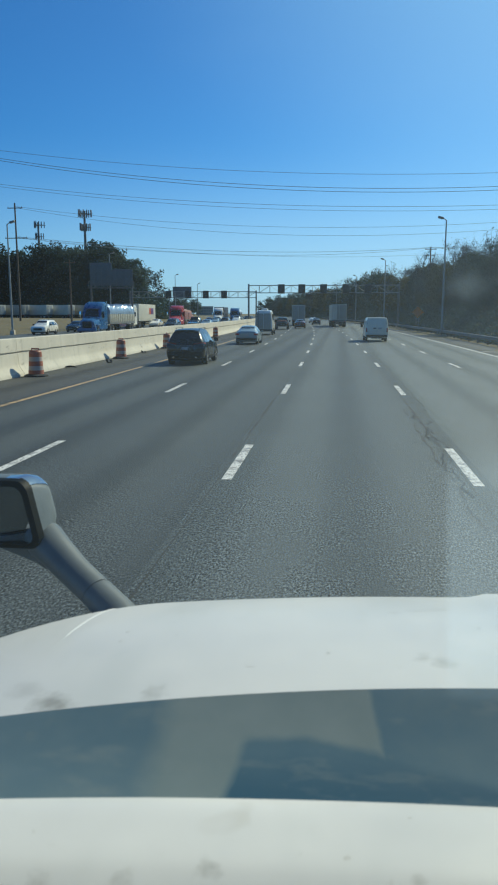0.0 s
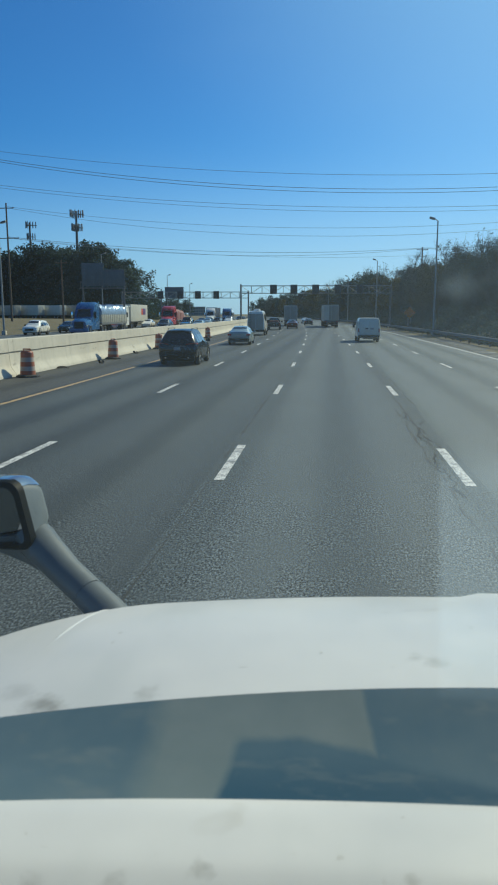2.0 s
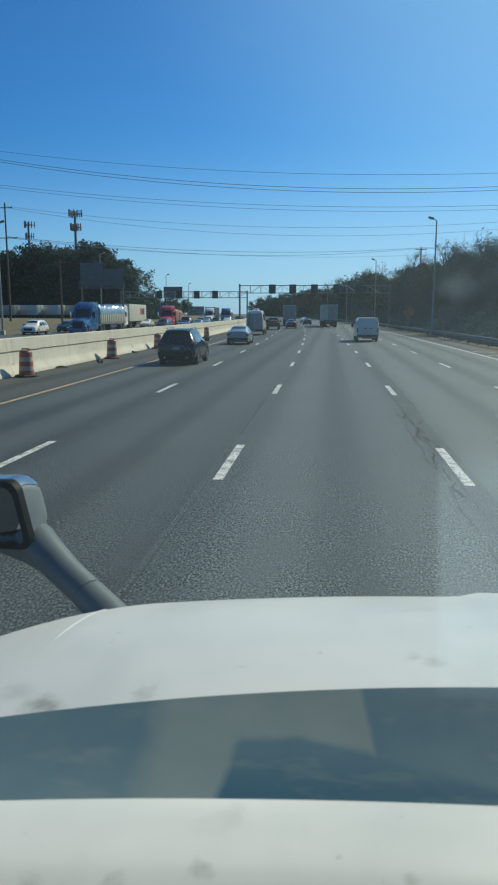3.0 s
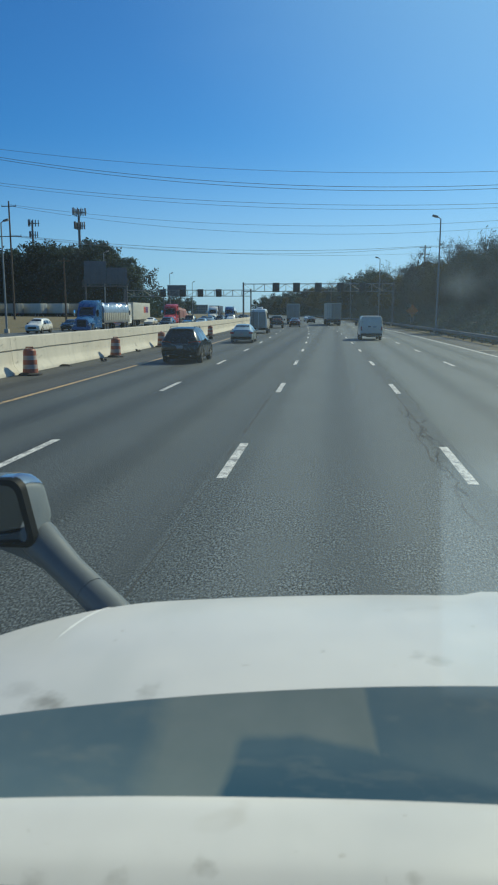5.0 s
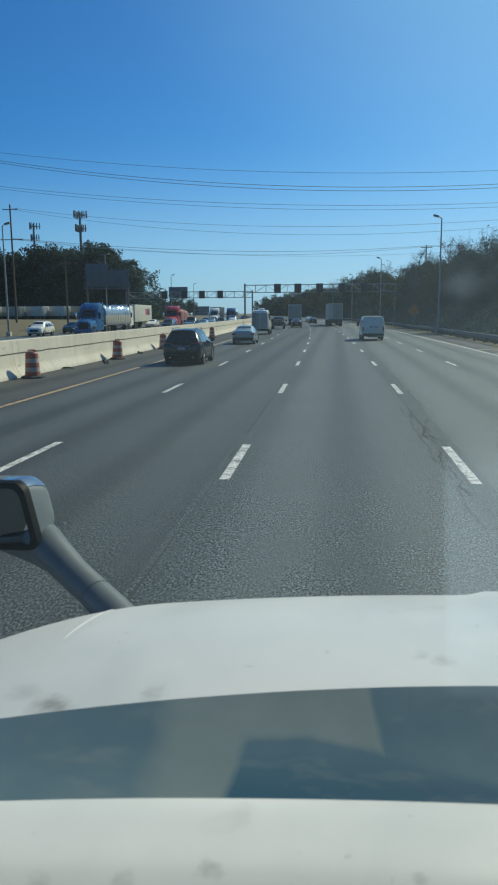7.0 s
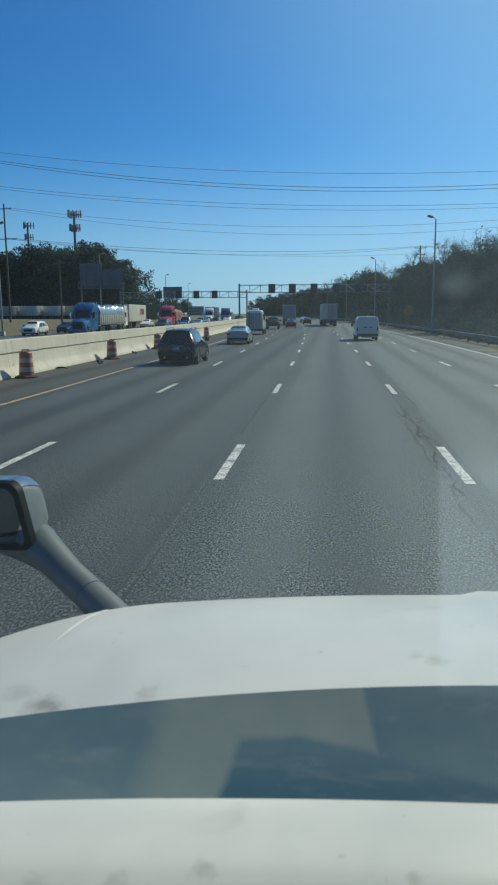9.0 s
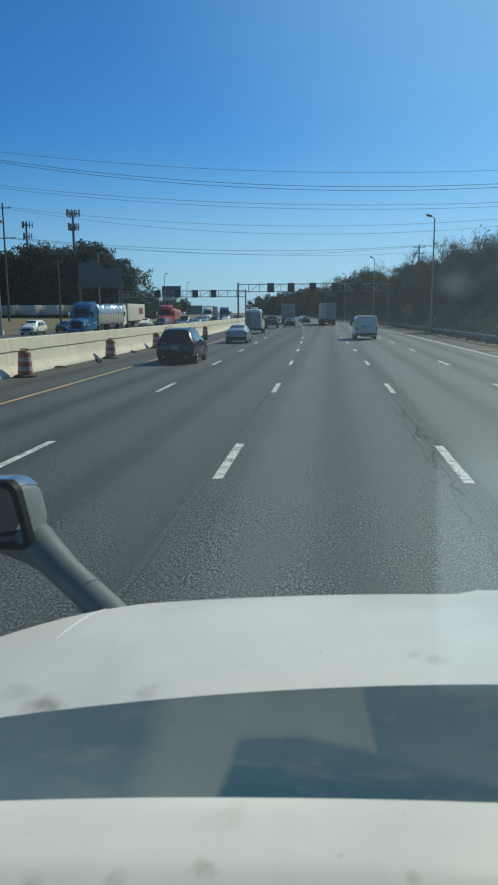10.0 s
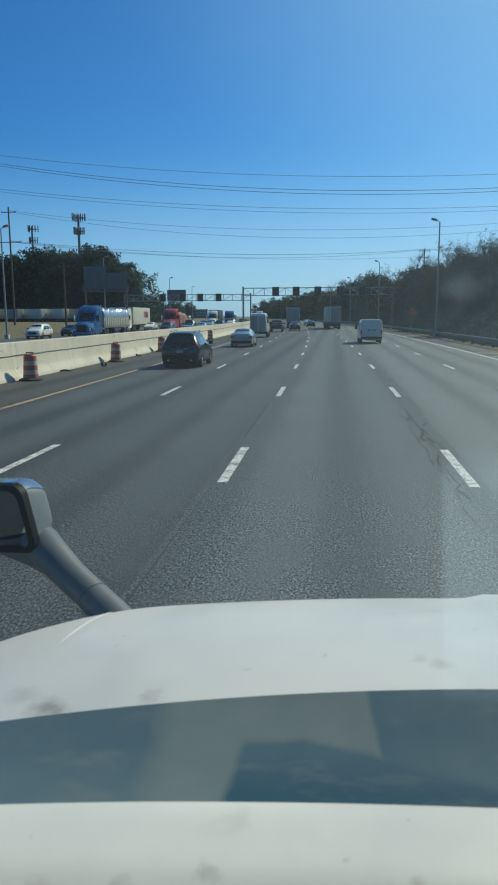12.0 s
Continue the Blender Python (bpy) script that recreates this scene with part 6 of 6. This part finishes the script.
shed = thing("warehouse", pose(-190, 262, 0.6, 0, 0, 8), "low grey warehouse behind parked trailers", "warehouse")
part("wall", slab(-45, 45, -12, 12, -0.8, 7.2, 0.05), M_TRAILERGREY, shed)
part("roof", slab(-46, 46, -13, 13, 7.2, 7.8, 0.1), M_STEEL, shed)
for k in range(9):
    part("dock_door", slab(-40 + 9.5 * k - 1.5, -40 + 9.5 * k + 1.5, -12.08, -11.9, 0.9, 4.2, 0.02), M_TRAILER, shed)


# ---- trees ----
def leaf_mesh(name, centres, sizes, material, rnd, faces=None):
    """Many small bent leaf clumps, each a pair of triangles with its own tilt, or turned outwards as faces says."""
    n = len(centres)
    a = rnd.normal(size=(n, 3))
    c = rnd.normal(size=(n, 3))
    if faces is not None:
        a = np.cross(faces + rnd.normal(size=(n, 3)) * 0.35, a)
        a /= np.linalg.norm(a, axis=1)[:, None]
        c = np.cross(a, faces + rnd.normal(size=(n, 3)) * 0.35)
    else:
        a /= np.linalg.norm(a, axis=1)[:, None]
        c = np.cross(a, c)
    c /= np.linalg.norm(c, axis=1)[:, None]
    s = sizes[:, None]
    fold = np.cross(a, c) * s * 0.35
    v = np.stack([centres - a * s, centres + c * s * 0.6 + fold, centres + a * s, centres - c * s * 0.6 + fold], axis=1).reshape(-1, 3)
    i = np.arange(n)[:, None] * 4
    f = np.concatenate([i + np.array([[0, 1, 2]]), i + np.array([[0, 2, 3]])], axis=0)
    me = bpy.data.meshes.new(name)
    me.from_pydata(v.tolist(), [], f.tolist())
    me.materials.append(material)
    if faces is not None:
        me.polygons.foreach_set("use_smooth", np.ones(len(f), dtype=bool))
        soft = faces + rnd.normal(size=(n, 3)) * 0.22
        soft /= np.linalg.norm(soft, axis=1)[:, None]
        me.normals_split_custom_set_from_vertices(np.repeat(soft, 4, axis=0).tolist())
    return me


def tree(m, h, spread, leaves, material, seed, label, size=(0.16, 0.34), low=0.25, fine=2):
    """A trunk that forks into limbs and twigs, with leaf clumps round the twigs."""
    r, rnd = random.Random(seed), np.random.RandomState(seed)
    t = thing("tree", m, label, "tree", "roadside trees")
    b = bmesh.new()
    top = Vector((r.uniform(-0.4, 0.4), r.uniform(-0.4, 0.4), h * 0.8))
    base_r = 0.015 * h + 0.05
    pts = [Vector((0, 0, -0.6)), Vector((r.uniform(-0.15, 0.15), r.uniform(-0.15, 0.15), h * 0.3)), top * 0.65, top]
    rad = [base_r, base_r * 0.75, base_r * 0.45, base_r * 0.12]
    for i in range(3):
        tube(b, pts[i], pts[i + 1], rad[i], rad[i + 1], 8, False)
    ends = []
    for k in range(15):
        f = low + (0.95 - low) * (k + r.random()) / 15
        at = pts[0].lerp(top, f)
        a = k * 2.4 + r.uniform(-0.4, 0.4)
        out = spread * (1.15 - 0.75 * abs(f - 0.45) / 0.55) * r.uniform(0.65, 1.1)
        tip = at + Vector((math.cos(a) * out, math.sin(a) * out, h * r.uniform(0.08, 0.2)))
        mid = at.lerp(tip, 0.5) + Vector((0, 0, -0.15))
        rr = base_r * (1 - f) * 0.42 + 0.02
        tube(b, at, mid, rr, rr * 0.6, 5, False)
        tube(b, mid, tip, rr * 0.6, rr * 0.15, 5, False)
        ends.append((tip, out * 0.32))
        for j in range(5):
            s = mid.lerp(tip, r.uniform(-0.4, 0.95))
            e = s + Vector((r.uniform(-1, 1) * spread * 0.35, r.uniform(-1, 1) * spread * 0.35, h * r.uniform(0.02, 0.13)))
            tube(b, s, e, rr * 0.35, 0.008, 3 if fine == 0 else 4, False)
            ends.append((e, spread * 0.2))
            for q in range(fine):
                e2 = e + Vector((r.uniform(-1, 1) * spread * 0.16, r.uniform(-1, 1) * spread * 0.16, h * r.uniform(0.01, 0.07)))
                tube(b, s.lerp(e, r.uniform(0.3, 0.9)), e2, 0.022, 0.008, 3, False)
                ends.append((e2, spread * 0.13))
    for q in range(10):
        e2 = top + Vector((r.uniform(-1, 1) * spread * 0.3, r.uniform(-1, 1) * spread * 0.3, h * r.uniform(0.04, 0.2)))
        tube(b, top * r.uniform(0.85, 1.0), e2, 0.03, 0.006, 4, False)
        ends.append((e2, spread * 0.14))
    part("trunk", b, M_BARK, t)
    if leaves:
        # the leaves gather in rounded clumps at the limbs' ends, with a few loose ones on the twigs
        clumps = [q for q in ends if q[1] > spread * 0.19] if leaves > 4000 or not fine else ends
        heart = np.array([tuple(q[0]) for q in clumps])
        wide = np.array([max(q[1], spread * 0.22) * r.uniform(0.8, 1.5) for q in clumps]) if leaves > 4000 or not fine else np.array([q[1] for q in clumps])
        share = wide ** 2 / (wide ** 2).sum()
        which = rnd.choice(len(clumps), leaves, p=share)
        out = rnd.normal(size=(leaves, 3))
        out[:, 2] += 0.25
        out /= np.linalg.norm(out, axis=1)[:, None]
        deep = 0.62 + 0.5 * rnd.uniform(size=leaves) ** 1.5
        lump = 1 + 0.22 * np.sin(out[:, 0] * 6 + which) * np.sin(out[:, 1] * 7 + 2 * which) + 0.15 * rnd.normal(size=leaves)
        c = heart[which] + out * (wide[which] * deep * lump)[:, None] * np.array([1.1, 1.1, 0.8])
        c[:, 2] = np.maximum(c[:, 2], 0.2)
        crown = new("crown", leaf_mesh("crown", c, rnd.uniform(size[0], size[1], leaves), material, rnd, out))
        crown.parent = t
    return t


kinds = []
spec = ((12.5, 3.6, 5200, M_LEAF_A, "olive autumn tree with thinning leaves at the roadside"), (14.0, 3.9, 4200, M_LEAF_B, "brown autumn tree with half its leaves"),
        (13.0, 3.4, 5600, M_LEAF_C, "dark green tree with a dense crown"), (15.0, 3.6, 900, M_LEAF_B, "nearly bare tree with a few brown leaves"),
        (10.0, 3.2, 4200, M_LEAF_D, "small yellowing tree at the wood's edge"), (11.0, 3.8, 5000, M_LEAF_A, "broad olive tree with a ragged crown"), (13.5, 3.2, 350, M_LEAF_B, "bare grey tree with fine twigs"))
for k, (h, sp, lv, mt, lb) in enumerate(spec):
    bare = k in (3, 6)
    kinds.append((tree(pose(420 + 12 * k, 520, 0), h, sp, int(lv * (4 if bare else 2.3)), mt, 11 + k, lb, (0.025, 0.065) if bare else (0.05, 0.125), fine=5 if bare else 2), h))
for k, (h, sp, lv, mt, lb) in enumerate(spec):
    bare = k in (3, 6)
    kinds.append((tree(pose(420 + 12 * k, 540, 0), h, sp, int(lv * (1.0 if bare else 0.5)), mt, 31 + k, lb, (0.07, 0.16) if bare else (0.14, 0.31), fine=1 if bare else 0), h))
used = set()


def plant(k, x, y, z, h, turn):
    src, h0 = kinds[k]
    m = pose(x, y, z, 0, 0, turn)
    if k in used:
        ob = copy_thing(src, m)
    else:
        used.add(k)
        ob = src
        ob.matrix_world = m
    ob.scale = (h / h0 * rt.uniform(0.9, 1.15),) * 2 + (h / h0,)
    return ob


rt = random.Random(21)
y = 40.0
while y < 720:
    for row, (lat, hh) in enumerate(((19.5, 8.0), (25.0, 9.6), (32.0, 10.8))):
        if row and rt.random() < 0.12:
            continue
        yy = y + rt.uniform(-2.5, 2.5)
        x = lat + rt.uniform(-1.8, 1.8) + bend(yy)
        h = (hh * (0.9 if yy < 90 else 1.0) + min(4.5, yy / 80)) * rt.uniform(0.7, 1.22)
        k = rt.choice((1, 3, 3, 6, 6, 6, 0) if row == 2 else (0, 0, 1, 1, 2, 3, 3, 5, 6, 6) if row else (0, 1, 2, 4, 5, 3))
        plant(k if yy < 135 else k + 7, x, yy, ground_height(x, yy), h * (1.12 if k in (3, 6) else 1.0), rt.uniform(0, 360))
    y += 5.2 if y < 200 else 8.0 if y < 320 else 13.0
for k in range(96):
    f = (k + 0.5) / 96
    row = k % 3
    yy = 246 + 9 * row + rt.uniform(-4, 4)
    x = -178 + 114 * f - 3.0 * row + rt.uniform(-3, 3)
    h = 24.5 * rt.uniform(0.82, 1.06) * (0.72 if f > 0.975 else 0.88 if f > 0.94 else 1.0)
    plant(7 + rt.choice((0, 1, 2, 2, 5, 1, 0, 2)), x, yy, ground_height(x, yy) - 0.2, h, rt.uniform(0, 360))


for k in range(26):
    yy = 390 + 14 * k + rt.uniform(-5, 5)
    x = -48 - 34 * rt.random() + bend(min(yy, 700))
    plant(7 + rt.choice((0, 1, 2, 5)), x, yy, 0.4, rt.uniform(8, 13), rt.uniform(0, 360))
for k, (src, h0) in enumerate(kinds):
    if k not in used:
        plant(k, 40.0 + bend(300) + 6 * k, 300 + 4 * k, 2.0, h0, 30 * k)


# undergrowth that fills the woods' edges
def undergrowth(name, n, place, lo, hi, material, label, seed):
    rnd = np.random.RandomState(seed)
    c = np.array([place(rnd) for _ in range(n)])
    ob = new(name, leaf_mesh(name, c, rnd.uniform(lo, hi, n), material, rnd))
    return tagged(ob, label, "undergrowth", kind="stuff")


def right_edge(rnd):
    yy = 36 + 420 * rnd.uniform() ** 1.4
    s = 12.7 + 23 * rnd.uniform() ** 1.35
    x = s + bend(yy)
    top = 0.4 + min(1.0, max(0.0, s - 12.7) / 6) * (3.2 + 1.5 * noise.noise((x * 0.15, yy * 0.15, 0)))
    return x, yy, ground_height(x, yy) + abs(top) * rnd.uniform() ** 0.8


def left_edge(rnd):
    x = -178 + 118 * rnd.uniform()
    yy = 238 + 26 * rnd.uniform()
    return x, yy, ground_height(x, yy) + (3.0 + 6.0 * rnd.uniform()) * rnd.uniform()


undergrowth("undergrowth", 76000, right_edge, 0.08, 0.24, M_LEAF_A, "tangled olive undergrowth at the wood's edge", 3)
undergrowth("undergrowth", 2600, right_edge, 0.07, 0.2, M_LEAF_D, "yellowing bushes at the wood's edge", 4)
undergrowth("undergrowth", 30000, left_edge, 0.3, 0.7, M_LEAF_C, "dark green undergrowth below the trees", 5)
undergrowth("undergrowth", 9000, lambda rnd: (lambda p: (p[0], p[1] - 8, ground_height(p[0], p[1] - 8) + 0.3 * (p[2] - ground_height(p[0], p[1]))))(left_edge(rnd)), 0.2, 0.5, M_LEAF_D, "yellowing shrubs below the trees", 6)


def far_edge(rnd):
    yy = 400 + 330 * rnd.uniform()
    x = 14 + 24 * rnd.uniform() + bend(min(yy, 700))
    return x, yy, -0.1 + 5.5 * rnd.uniform() ** 1.2


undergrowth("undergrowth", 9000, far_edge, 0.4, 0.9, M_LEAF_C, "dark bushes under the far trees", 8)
